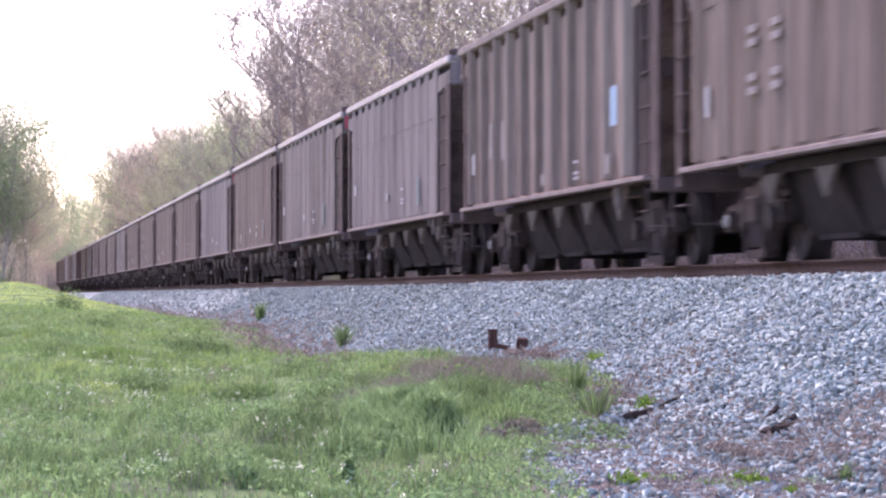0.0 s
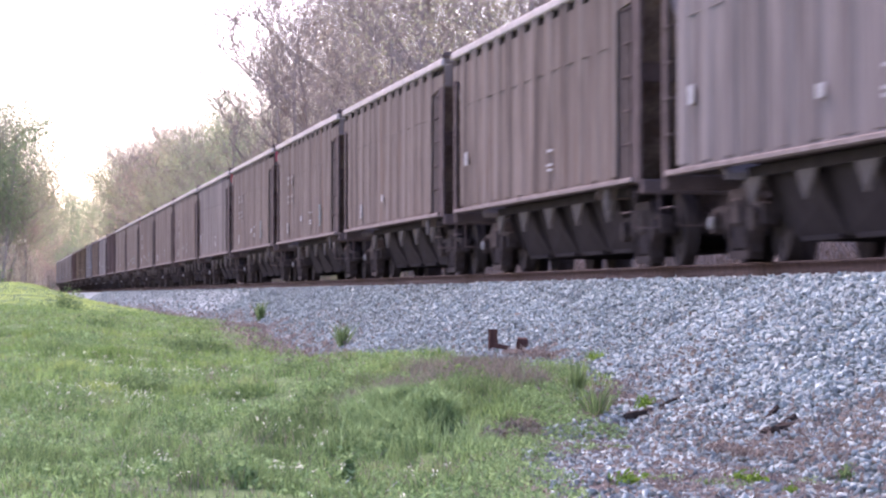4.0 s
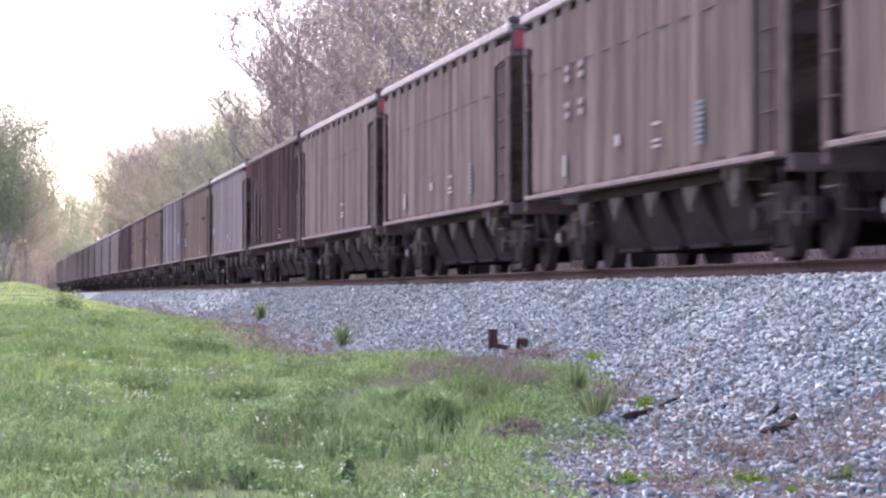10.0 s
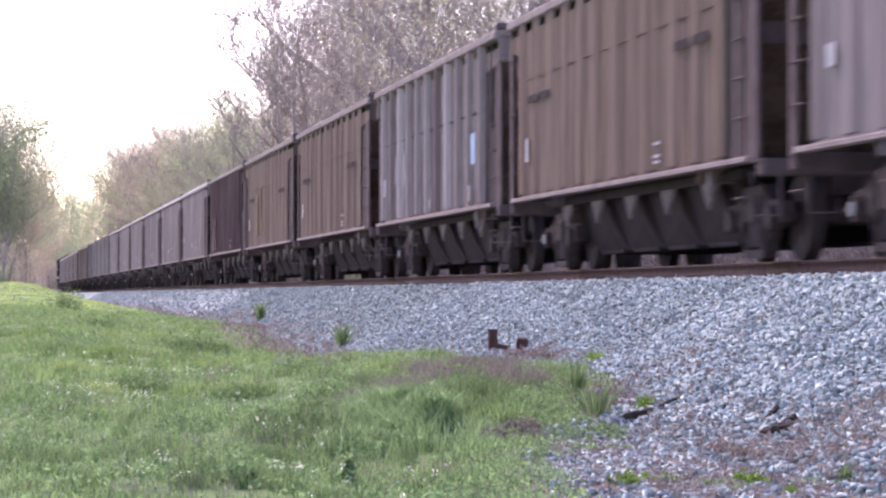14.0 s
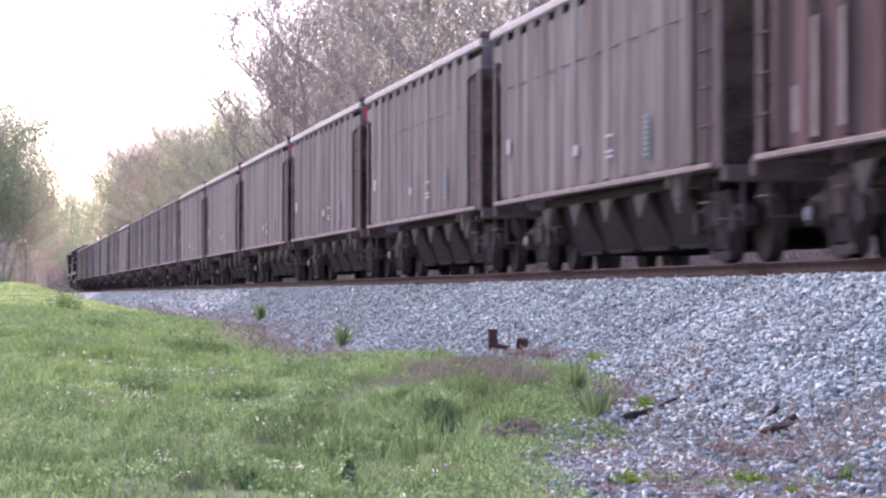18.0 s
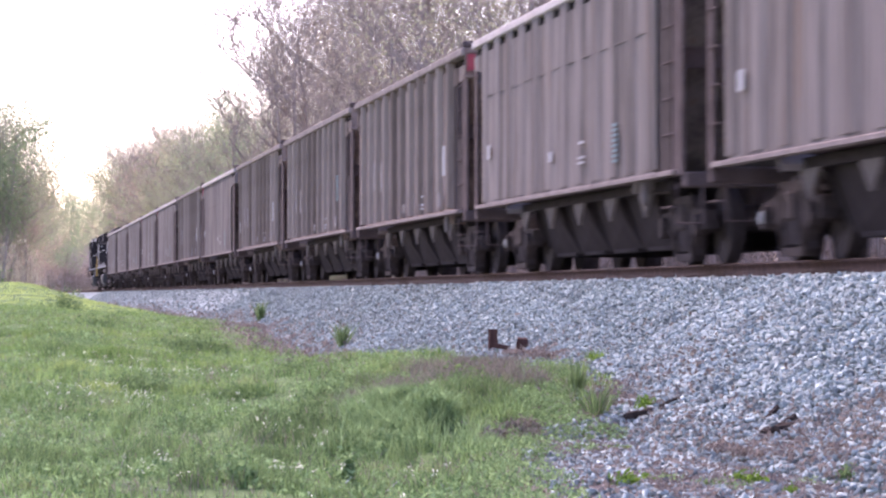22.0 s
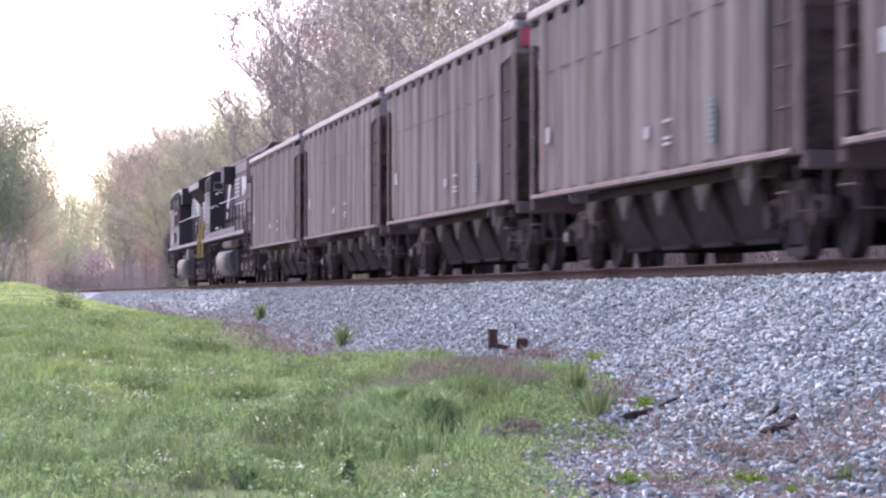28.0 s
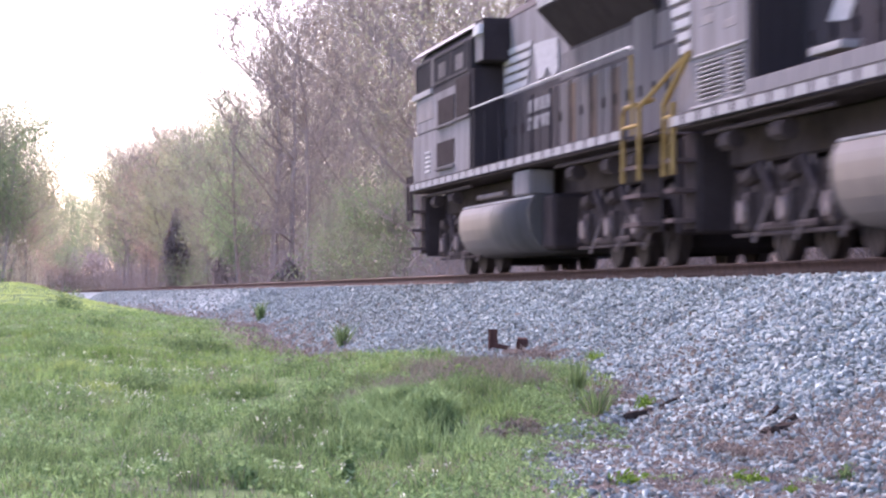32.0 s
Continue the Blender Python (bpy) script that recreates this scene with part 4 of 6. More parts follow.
        painted("slanted_stripe", ((5.65, 2.74), (6.45, 2.7), (7.75, 3.6), (6.8, 3.66)), "loco_white", -hood_w - 0.022, "slanted white stripe")
        plate("louvre_panel", 1.25, 3.85, 1.72, 3.36, "cab_gray", -cw - 0.008, "dusty gray louvre panel")
        for k in range(9):
            for u0, u1 in ((1.7, 2.85), (3.15, 3.7)):
                plate("louvre", u0, u1, 1.79 + k * 0.05, 1.812 + k * 0.05, "edge", -cw - 0.034, "", 0.03)
                plate("louvre_gap", u0, u1, 1.812 + k * 0.05, 1.836 + k * 0.05, "bay", -cw - 0.014, "", 0.01)
        for z0 in (1.71, 2.28):
            plate("panel_ledge", 1.4, 3.82, z0, z0 + 0.03, "edge", -cw - 0.04, "", 0.04)
        plate("window_ledge", 2.1, 3.8, 3.3, 3.37, "edge", -cw - 0.08, "pale ledge under the cab window", 0.08)
        for u0, u1, z0 in ((1.85, 2.35, 2.62), (1.85, 2.3, 2.8), (2.5, 3.2, 2.78), (2.9, 3.35, 2.5)):
            plate("faded_mark", u0, u1, z0, z0 + 0.1, "chalk", -cw - 0.014, "faded chalky mark")
        for k in range(5):
            plate("nose_stripe", 0.72 - k * 0.14, 1.22, 2.38 + k * 0.155, 2.48 + k * 0.155, "loco_white", -cw - 0.012, "white painted stripe", 0.12)
        # gear behind the cab
        plate("air_filter_box", 7.7, 9.2, 3.52, 4.1, "bay", -1.37, "dark box beside the hood", 0.45)
        plate("box_side", 7.75, 9.15, 3.55, 4.07, "loco_gray", -1.375, "dusty gray side of the box", 0.01)
        plate("bulkhead", 4.02, 4.1, 1.7, 4.05, "navy", -1.47, "sooty black rear wall of the cab", 0.5)
        bm = bmesh.new()
        for x0, x1, z0, z1 in ((-1.38, -1.34, 3.42, 3.74), (-1.05, -1.01, 3.42, 3.74), (-1.34, -1.05, 3.7, 3.74), (-1.34, -1.05, 3.42, 3.5)):
            box(bm, x0, x1, y(4.13), y(4.1), z0, z1)
        part("rear_window_rim", bm, M["sill"], ob, "dusty gray rim of the rear cab window")
        for u0, u1, z0 in ((6.76, 8.66, 3.22), (4.1, 6.6, 2.8)):
            part("grab_rail", rod(bmesh.new(), [(-HALF + 0.16, y(u0), z0 - 0.03), (-HALF + 0.06, y(u0), z0), (-HALF + 0.06, y(u1), z0), (-HALF + 0.16, y(u1), z0 - 0.03)], 0.014), M["rail_white"], ob, "white grab rail")
        plate("side_bracket", 6.1, 7.2, 1.95, 2.03, "edge", -HALF + 0.1, "pale side bracket", 0.2)
    # roof gear
    bm = bmesh.new()
    box(bm, -0.5, 0.5, y(12.4), y(10.6), 4.34, 4.5, 0.04)
    part("exhaust_stack", bm, M["under"], ob)
    bm = bmesh.new()
    box(bm, -0.75, 0.75, y(10.0), y(8.3), 4.34, 4.46, 0.05)
    part("dynamic_brake_hatch", bm, M["black"], ob)
    # fuel tank and air reservoir
    t0, t1 = (6.1, 12.9) if not second else (7.0, 13.4)
    side = ((1.36, 1.12), (1.44, 1.05), (1.49, 0.95), (1.5, 0.86), (1.49, 0.7), (1.45, 0.53), (1.36, 0.39), (1.2, 0.29), (0.9, 0.25))
    bm = bmesh.new()
    prism(bm, [(-x, z) for x, z in side] + [(x, z) for x, z in side[::-1]], "y", y(t1), y(t0))
    tank = part("fuel_tank", mesh_of("fuel_tank", bm, M["tank"], True), None, ob, "large dusty gray fuel tank")
    tank.data.polygons.foreach_set("use_smooth", [len(p.vertices) == 4 for p in tank.data.polygons])
    for u in (t0 + 0.02, t0 + (t1 - t0) * 0.5, t1 - 0.05):
        bm = bmesh.new()
        prism(bm, [(-x * 1.004, z) for x, z in side] + [(x * 1.004, z) for x, z in side[::-1]], "y", y(u) - 0.02, y(u) + 0.02)
        part("tank_band", bm, M["tank"], tank)
    # pale rod paints the highlight along the tank's upper edge
    for s in (-1, 1):
        part("tank_top_edge", rod(bmesh.new(), [(s * 1.41, y(t0 + 0.05), 1.085), (s * 1.41, y(t1 - 0.05), 1.085)], 0.022, 8), M["edge"], tank, "pale rod painted as the tank edge highlight")
    bm = bmesh.new()
    box(bm, -1.3, 1.3, y(t1 + 0.9), y(t1), 0.3, 1.1, 0.05)
    part("tank_end", bm, M["bay"], tank)
    bm = bmesh.new()
    k0 = (8.9, 12.8) if second else (7.0, 9.6)
    z0 = 1.36 if second else 1.24
    rod(bm, [(-1.28, y(k0[0]), z0), (-1.28, y(k0[1]), z0)], 0.14 if second else 0.045, 16)
    part("air_reservoir", bm, M["sill"], ob, "pale air reservoir drum")
    if not second:
        bm = bmesh.new()
        box(bm, -1.45, -1.05, y(12.6), y(11.3), 1.12, 1.5, 0.03)
        part("filler_cabinet", bm, M["cab_gray"], ob, "pale gray filler cabinet above the fuel tank")
    # walkway handrails
    spans = ((7.4, 20.0, 2.71),) if not second else ((8.7, 15.5, 2.81), (15.7, 19.9, 2.57))
    st = once(("stanchion",), lambda: rod(bmesh.new(), [(0, 0, 1.58), (0, 0, 2.57)], 0.017), M["black"])
    for s in (-1, 1):
        for u0, u1, z0 in spans:
            bm = bmesh.new()
            rod(bm, [(s * (HALF - 0.06), y(u0), z0), (s * (HALF - 0.06), y(u1), z0), (s * (HALF - 0.06), y(u1 + 0.12), z0 - 0.04)], 0.015)
            part("handrail", bm, M["rail_white"], ob, "pale tubular handrail")
            k = u0
            while k < u1:
                p = part("stanchion", st, None, ob)
                p.location = (s * (HALF - 0.06), y(k), 0)
                k += 1.45
        part("end_handrail", rod(bmesh.new(), [(s * (HALF - 0.06), y(20.1), 2.6), (s * (HALF - 0.06), y(20.16), 1.6)], 0.024), M["under" if second else "yellow"], ob, "worn handrail end")
        # end steps
        for u0, u1 in ((0.02, 0.5), (LOCO - 2.3, LOCO - 1.35)):
            paint = "yellow" if (u0 > 1) != second else "under"
            text = "yellow painted step rail" if paint == "yellow" else "dusty dark step rail"
            for u in (u0, u1):
                bm = bmesh.new()
                rod(bm, [(s * (HALF - 0.02), y(u), 1.02), (s * (HALF - 0.02), y(u), 1.86)] + ([(s * (HALF - 0.02), y(u + 0.12), 1.95), (s * (HALF - 0.1), y(u + 0.4), 1.98)] if u0 > 1 else [(s * (HALF - 0.02), y(1.34), 2.36)] if u == u0 and second else []), 0.036 if second and u0 < 1 else 0.03)
                part("step_rail", bm, M[paint], ob, text)
            part("step_rail", rod(bmesh.new(), [(s * (HALF - 0.02), y(u0), 1.7), (s * (HALF - 0.02), y(u1), 1.7)], 0.024), M[paint], ob, text)
            for z in (0.5, 0.85, 1.2):
                b2 = bmesh.new()
                box(b2, min(s * 1.2, s * (HALF - 0.02)), max(s * 1.2, s * (HALF - 0.02)), y(u1), y(u0), z - 0.03, z + 0.02)
                part("boarding_step", b2, M["under"], ob)
            plate_x = s * (HALF - 0.28)
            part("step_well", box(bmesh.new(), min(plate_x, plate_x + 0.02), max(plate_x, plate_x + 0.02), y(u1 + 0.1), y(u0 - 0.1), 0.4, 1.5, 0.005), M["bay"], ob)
        if second:
            part("gangway_rail", rod(bmesh.new(), [(s * (HALF - 0.02), y(-1.42), 1.9), (s * (HALF - 0.02), y(1.3), 2.37)], 0.03), M["yellow"], ob, "yellow gangway rail between two locomotives")
    # pilots and couplers
    for e in (-1, 1):
        bm = bmesh.new()
        box(bm, -1.25, 1.25, -0.08, 0.08, 0.35, 1.5, 0.03)
        p = part("pilot", bm, M["bay"], ob)
        p.location = (0, e * (H - 0.55), 0)
        bm = bmesh.new()
        box(bm, -0.12, 0.12, 0, 0.55, 0.72, 0.98, 0.04)
        p = part("coupler", bm, M["truck"], ob)
        p.matrix_basis = pose(0, e * (H - 0.55), 0, 0, 0, 0 if e > 0 else 180)
        bm = bmesh.new()
        for k in range(4):
            x = (-0.9, -0.6, 0.6, 0.9)[k]
            rod(bm, [(x, 0, 1.05), (x * 1.02, 0.25, 0.7), (x * 0.9, 0.45, 0.55)], 0.03)
        p = part("brake_hose", bm, M["under"], ob)
        p.matrix_basis = pose(0, e * (H - 0.5), 0, 0, 0, 0 if e > 0 else 180)
    for yy in (-6.6, 6.6):
        six_wheel_bogie(ob, yy)
    # brake cylinders and pipes that clutter the underframe
    for u in (2.2, 4.4, 15.4, 17.8, 19.4):
        part("brake_cylinder", rod(bmesh.new(), [(-1.32, y(u), 1.32), (-1.32, y(u + 0.5), 1.32)], 0.11, 8), M["truck"], ob)
    for u0, u1 in ((1.5, 6.8), (14.5, 20.3)):
        part("air_pipe", rod(bmesh.new(), [(-1.38, y(u0), 1.45), (-1.38, y(u1), 1.45)], 0.03), M["truck"], ob)
    return ob


locos = [tagged(locomotive(False), "sooty black diesel locomotive with white stripes", "locomotive", "locomotives of the coal train"),
         tagged(locomotive(True), "black diesel locomotive with slanted white stripe", "locomotive", "locomotives of the coal train")]


# ---- trees ----
def tubes(segments, sides):
    """Tapered tubes for segments (n x 8: start, end, two radii) as arrays."""
    seg = np.asarray(segments, float)
    p, q, r0, r1 = seg[:, 0:3], seg[:, 3:6], seg[:, 6], seg[:, 7]
    d = q - p
    d /= np.linalg.norm(d, axis=1)[:, None] + 1e-9
    ref = np.where(np.abs(d[:, 2:3]) > 0.9, [[1.0, 0.2, 0]], [[0.1, 0.2, 1.0]])
    u = np.cross(d, ref)
    u /= np.linalg.norm(u, axis=1)[:, None] + 1e-9
    w = np.cross(d, u)
    g = 2 * np.pi * np.arange(sides) / sides
    ring = np.cos(g)[None, :, None] * u[:, None] + np.sin(g)[None, :, None] * w[:, None]
    v = np.stack([p[:, None] + ring * r0[:, None, None], q[:, None] + ring * r1[:, None, None]], 1)
    n = len(seg)
    base = (np.arange(n) * 2 * sides)[:, None]
    k = np.arange(sides)[None]
    f = np.stack([base + k, base + (k + 1) % sides, base + sides + (k + 1) % sides, base + sides + k], -1).reshape(-1, 4)
    return v.reshape(-1, 3), f


def tree_skeleton(rng, height, spread, lean, low, depth):
    """Segments of trunk, limbs and twigs, and the ends of the twigs."""
    segs, tips = [], []

    def grow(p, d, length, r, level):
        n = (5, 3, 2, 2)[level]
        for i in range(n):
            d = d + rng.normal(0, 0.07 if level == 0 else 0.16, 3)
            d[2] += 0.03 if level else 0.05
            d /= np.linalg.norm(d)
            q = p + d * length / n
            r1 = r * (0.8 if level == 0 else 0.72)
            segs.append((*p, *q, r, r1))
            frac = (i + 1) / n
            if level < depth:
                kids = (4, 3, 2)[level] if (level or frac > low) else 0
                for _ in range(kids):
                    g = rng.uniform(0, 2 * np.pi)
                    out = np.array([np.cos(g), np.sin(g), 0.0])
                    steep = rng.uniform(0.35, 1.0)
                    e = d * 0.35 * (1 if level else 0.4) + out * spread + np.array([0, 0, steep])
                    e /= np.linalg.norm(e)
                    grow(p + (q - p) * rng.uniform(0.2, 1), e, length * (0.42, 0.48, 0.5)[level] * rng.uniform(0.7, 1.15), max(r1 * 0.5, 0.018), level + 1)
            if level >= 1:
                tips.append(q)
            p, r = q, r1

    grow(np.array([0, 0, -0.3]), np.array([lean[0], lean[1], 1.0]), height * 0.8, height * 0.0105, 0)
    return np.array(segs), np.array(tips)


def leaf_quads(rng, centres, n, scatter, size):
    """Small turned leaf sprays round the given centres, two crossed blades each."""
    c = centres[rng.integers(0, len(centres), n)] + rng.normal(0, scatter, (n, 3))
    a = rng.normal(0, 1, (n, 3))
    a /= np.linalg.norm(a, axis=1)[:, None]
    b = np.cross(a, rng.normal(0, 1, (n, 3)))
    b /= np.linalg.norm(b, axis=1)[:, None] + 1e-9
    s = size * rng.uniform(0.5, 1.3, n)[:, None]
    v = np.stack([c - a * s, c + b * s * 0.45, c + a * s, c - b * s * 0.45], 1).reshape(-1, 3)
    i = (np.arange(n) * 4)[:, None]
    return v, np.concatenate([i, i + 1, i + 2, i + 3], 1)


def make_tree(name, seed, height, spread, leaves, leaf_mat, label, low=0.3, size=0.2, scatter=0.35, depth=3):
    rng = np.random.default_rng(seed)
    segs, tips = tree_skeleton(rng, height, spread, rng.normal(0, 0.05, 2), low, depth)
    tall = np.percentile(segs[:, 5], 99.7)
    segs, tips = segs * height / tall, tips * height / tall
    ob = tagged(new(name), label, "tree", "trees along the railway")
    stout = segs[:, 6] > 0.03
    v, f = tubes(segs[stout], 6)
    v2, f2 = tubes(segs[~stout], 3)
    f2 = f2 + len(v)
    part("trunk", raw_mesh("trunk", np.concatenate([v, v2]), np.concatenate([f, f2]), M["bark"]), None, ob)
    v, f = leaf_quads(rng, tips, leaves, scatter, size)
    part("crown", raw_mesh("crown", v, f, M[leaf_mat]), None, ob)
    return ob


KINDS = [
    ("leaf_tan", 2600, 1.0, "tall spring tree with sparse tan buds"), ("leaf_tan", 1500, 0.8, "half-bare tall tree with thin gray twigs"),
    ("leaf_yellow", 4200, 0.9, "tree in fresh yellow-green leaf"), ("leaf_pink", 3600, 0.95, "tree with pinkish spring buds"),
    ("leaf_green", 5200, 1.0, "tree in fresh green leaf"), ("leaf_tan", 900, 0.9, "nearly bare gray tree with fine twigs"),
    ("leaf_orange", 3600, 0.9, "tree with orange spring buds"), ("leaf_yellow", 2200, 1.05, "sparse yellow-green spring tree"),
]
tree_models = {}
tree_random = random.Random(7)


def plant(kind, x, y, height, turn=None, plain=False):
    """A tree of a kind at x, y, scaled to the height."""
    leaf, count, spread, label = KINDS[kind]
    turn = tree_random.uniform(0, 360) if turn is None else turn
    far_off = (y > 255 and kind not in (1, 5)) or plain
    key = (kind, far_off)
    if key not in tree_models:
        tree_models[key] = make_tree("tree", 40 + kind, 17.0, spread, int(count * 2.3) if far_off else int(count * (4.0 if leaf == "leaf_tan" else 2.3)), leaf, label, low=0.2, size=0.1 if far_off else 0.037 if leaf == "leaf_tan" else 0.06, scatter=0.5 if far_off else 0.35, depth=2 if far_off else 3)
        ob = tree_models[key]
    else:
        ob = copy_thing(tree_models[key], Matrix())
    k = height / 17.0
    ob.matrix_basis = pose(x, y, float(land(x, y)), 0, 0, turn) @ Matrix.Diagonal((k, k, k, 1))
    return ob


# forest edge behind the track
for row, (x0, gap, tall) in enumerate(((17, 8.5, 0.95), (23, 9.5, 1.0), (29, 13, 1.05))):
    yy = 84 + row * 5
    while yy < 480:
        x = x0 + tree_random.uniform(-2.2, 2.2) + float(bend(yy))
        h = float(np.interp(yy, (84, 150, 180, 192, 215, 240, 290, 360, 480), (19, 22, 22.5, 13.5, 13.5, 15, 18.5, 21, 19) if row == 0 else (20, 21, 21, 21, 21, 17, 18, 20, 19))) * tall * tree_random.uniform(0.85, 1.08)
        slant = x / yy
        if slant > 0.098:
            kind = tree_random.choice((1, 5, 0, 1) if 135 < yy < 220 and row == 0 else (0, 7, 2, 0, 7, 1, 7))
        elif slant > 0.07:
            kind = tree_random.choice((1, 5, 0, 7)) if h > 17.5 else tree_random.choice((2, 4, 2, 7, 4, 2))
        elif slant > 0.058:
            kind = tree_random.choice((2, 4, 7, 2, 0, 3))
        elif slant > 0.05:
            kind = tree_random.choice((3, 0, 5, 3, 6, 1))
        else:
            kind = tree_random.choice((2, 7, 0, 4, 1))
        turn = tree_random.uniform(0, 360)
        if row < 2 or not 120 < yy < 330:      # the wood is thin behind the tall trees
            plant(kind, x, yy, h, turn, plain=row == 2)
        yy += gap * tree_random.uniform(0.75, 1.3) * (1 + 0.4 * (yy > 300))
# young trees and green understorey at the forest edge
for x, y, h, kind in ((15.5, 132, 4.6, 4), (15.6, 124, 4.4, 2), (15.4, 142, 5.2, 4), (15.6, 172, 23, 1), (16.4, 181, 22, 5), (15.9, 222, 11.5, 4), (16.6, 262, 15, 2), (14.9, 300, 17.6, 5), (15.3, 288, 16.6, 1), (15.9, 276, 15.8, 5), (20, 340, 22, 5), (21, 380, 23, 5), (18.5, 345, 21.5, 1), (17.2, 330, 19.8, 5), (18.6, 333, 19.2, 1), (16.2, 200, 10, 4), (16.4, 186, 9, 2), (16.0, 214, 10, 2), (16.8, 172, 8, 7), (17.5, 156, 7, 2), (16.6, 143, 8.5, 7), (17.2, 126, 6.5, 4), (16.8, 114, 8, 7), (17.6, 102, 7, 2), (17.0, 92, 7.5, 7), (15.9, 196, 8.6, 4), (16.6, 204, 9.2, 4), (16.0, 207, 8.0, 4), (16.9, 199, 9.0, 2), (15.6, 118, 5.4, 4), (15.7, 129, 5.8, 4), (16.2, 122, 6.2, 2)):
    plant(kind, x, y, h)
young = {}
for x, y, h, leaf, text in ((16.0, 199, 8.6, "leaf_green", "young tree in dense fresh green leaf"), (16.6, 204.5, 7.8, "leaf_green", "young tree in dense fresh green leaf"), (15.8, 193, 6.2, "leaf_green", "young tree in dense fresh green leaf"),
                            (16.4, 228, 11.5, "leaf_yellow", "young tree in dense yellow-green leaf"), (17.2, 236, 12.2, "leaf_yellow", "young tree in dense yellow-green leaf"), (17.8, 221, 12.0, "leaf_yellow", "young tree in dense yellow-green leaf"),
                            (15.6, 262, 12.5, "leaf_yellow", "young tree in dense yellow-green leaf"), (16.2, 250, 12.8, "leaf_yellow", "young tree in dense yellow-green leaf"), (16.8, 278, 14.0, "leaf_yellow", "young tree in dense yellow-green leaf"), (17.4, 244, 13.0, "leaf_yellow", "young tree in dense yellow-green leaf"),
                            (15.7, 121, 5.4, "leaf_shade", "low green sapling at the forest edge"), (15.9, 128, 5.0, "leaf_shade", "low green sapling at the forest edge"), (16.3, 134, 5.6, "leaf_shade", "low green sapling at the forest edge"), (15.6, 114, 4.8, "leaf_shade", "low green sapling at the forest edge")):
    tall = {"leaf_green": 8.0, "leaf_yellow": 12.0, "leaf_shade": 5.2}[leaf]
    if leaf not in young:
        young[leaf] = make_tree("tree", len(young) + 71, tall, 0.8, 9000 if leaf != "leaf_shade" else 5000, leaf, text, low=0.25, size=0.075 if leaf != "leaf_shade" else 0.05, scatter=0.3, depth=2)
        ob = young[leaf]
    else:
        ob = copy_thing(young[leaf], Matrix())
    k = h / tall
    ob.matrix_basis = pose(x, y, float(land(x, y)), 0, 0, tree_random.uniform(0, 360)) @ Matrix.Diagonal((k, k, k, 1))
# trees beyond, where the track bends away
for x, y, h, kind in ((2, 500, 16, 6), (6, 520, 17, 2), (10, 545, 18.6, 7), (14, 560, 19.7, 4), (18.5, 555, 19.2, 2), (23, 580, 19, 0), (29, 600, 18, 4), (-3, 540, 18, 6), (-7, 560, 19, 3), (5, 580, 20, 7), (9, 610, 21, 2), (13, 640, 22, 1), (17, 620, 21, 4), (36, 620, 19, 2), (0, 600, 20, 0), (22, 640, 21, 0)):
    plant(kind, x, y, h)
# trees on the near side of the track
near_side = ((-0.6, 262, 18.5, 2), (0.8, 275, 18.7, 7), (-1.5, 266, 18.0, 2), (0.3, 285, 15, 3), (-2.2, 258, 15, 4), (1.2, 292, 13.5, 6), (-0.9, 272, 12, 4), (2.0, 300, 15, 2), (3.0, 330, 14.5, 6), (0.5, 261, 18.8, 4), (2.7, 291, 17.2, 2))
farther_side = ((3.9, 365, 14.5, 6), (5.0, 410, 15, 2), (5.4, 440, 15.5, 6), (0.2, 268, 16, 3), (2.4, 318, 16, 7), (4.6, 388, 16, 4), (-3.0, 256, 18, 1), (7, 455, 15, 2), (8, 468, 15, 6), (9.5, 490, 17, 7), (11, 505, 18, 4), (6.2, 470, 16, 6), (-6, 280, 17, 1), (-10, 300, 17, 0), (-1, 350, 17, 1), (-14, 270, 16, 4), (-20, 290, 18, 7), (-5, 420, 18, 3), (1.5, 440, 17, 0), (-28, 310, 18, 0))
for x, y, h, kind in near_side + farther_side:
    plant(kind, x, y, h)


def brush(name, seed, spots, height, leaf, count, size, label):
    """One bushy thicket: stems and leaf sprays over a stretch of ground."""
    rng = np.random.default_rng(seed)
    segs, tips = [], []
    for x, y, w in spots:
        for _ in range(40 if y < 230 else 22):
            p = np.array([x + rng.normal(0, w), y + rng.normal(0, w * 1.6), 0.0])
            p[2] = float(land(p[0], p[1])) - 0.1
            d = np.array([rng.normal(0, 0.2), rng.normal(0, 0.2), 1.0])
            h = height * rng.uniform(0.45, 1.1)
            q = p + d * h * 0.55
            segs.append((*p, *q, 0.03, 0.02))
            for _ in range(3):
                e = q + np.array([rng.normal(0, 0.5), rng.normal(0, 0.6), h * rng.uniform(0.2, 0.5)])
                segs.append((*q, *e, 0.018, 0.006))
                tips += [q + (e - q) * 0.5, e]
            tips += [p + (q - p) * 0.5, q]
    v, f = tubes(segs, 3)
    v2, f2 = leaf_quads(rng, np.array(tips), count, 0.45, size)
    ob = tagged(new(name), label, "shrubs", kind="stuff")
    part("stalk", raw_mesh("stalk", v, f, M["bark"]), None, ob)
    part("foliage", raw_mesh("foliage", v2, f2, M[leaf]), None, ob)


spot_random = random.Random(3)
brush("undergrowth", 5, [(spot_random.uniform(16.2, 19), y + spot_random.uniform(-2, 2), 1.6) for y in range(60, 420, 6)], 3.4, "twig", 66000, 0.062, "mauve-brown leafless undergrowth below the trees")
brush("undergrowth", 6, [(spot_random.uniform(20, 24), y + spot_random.uniform(-2, 2), 2.0) for y in range(70, 420, 8)], 6.0, "leaf_tan", 48000, 0.08, "mauve-brown leafless undergrowth below the trees")
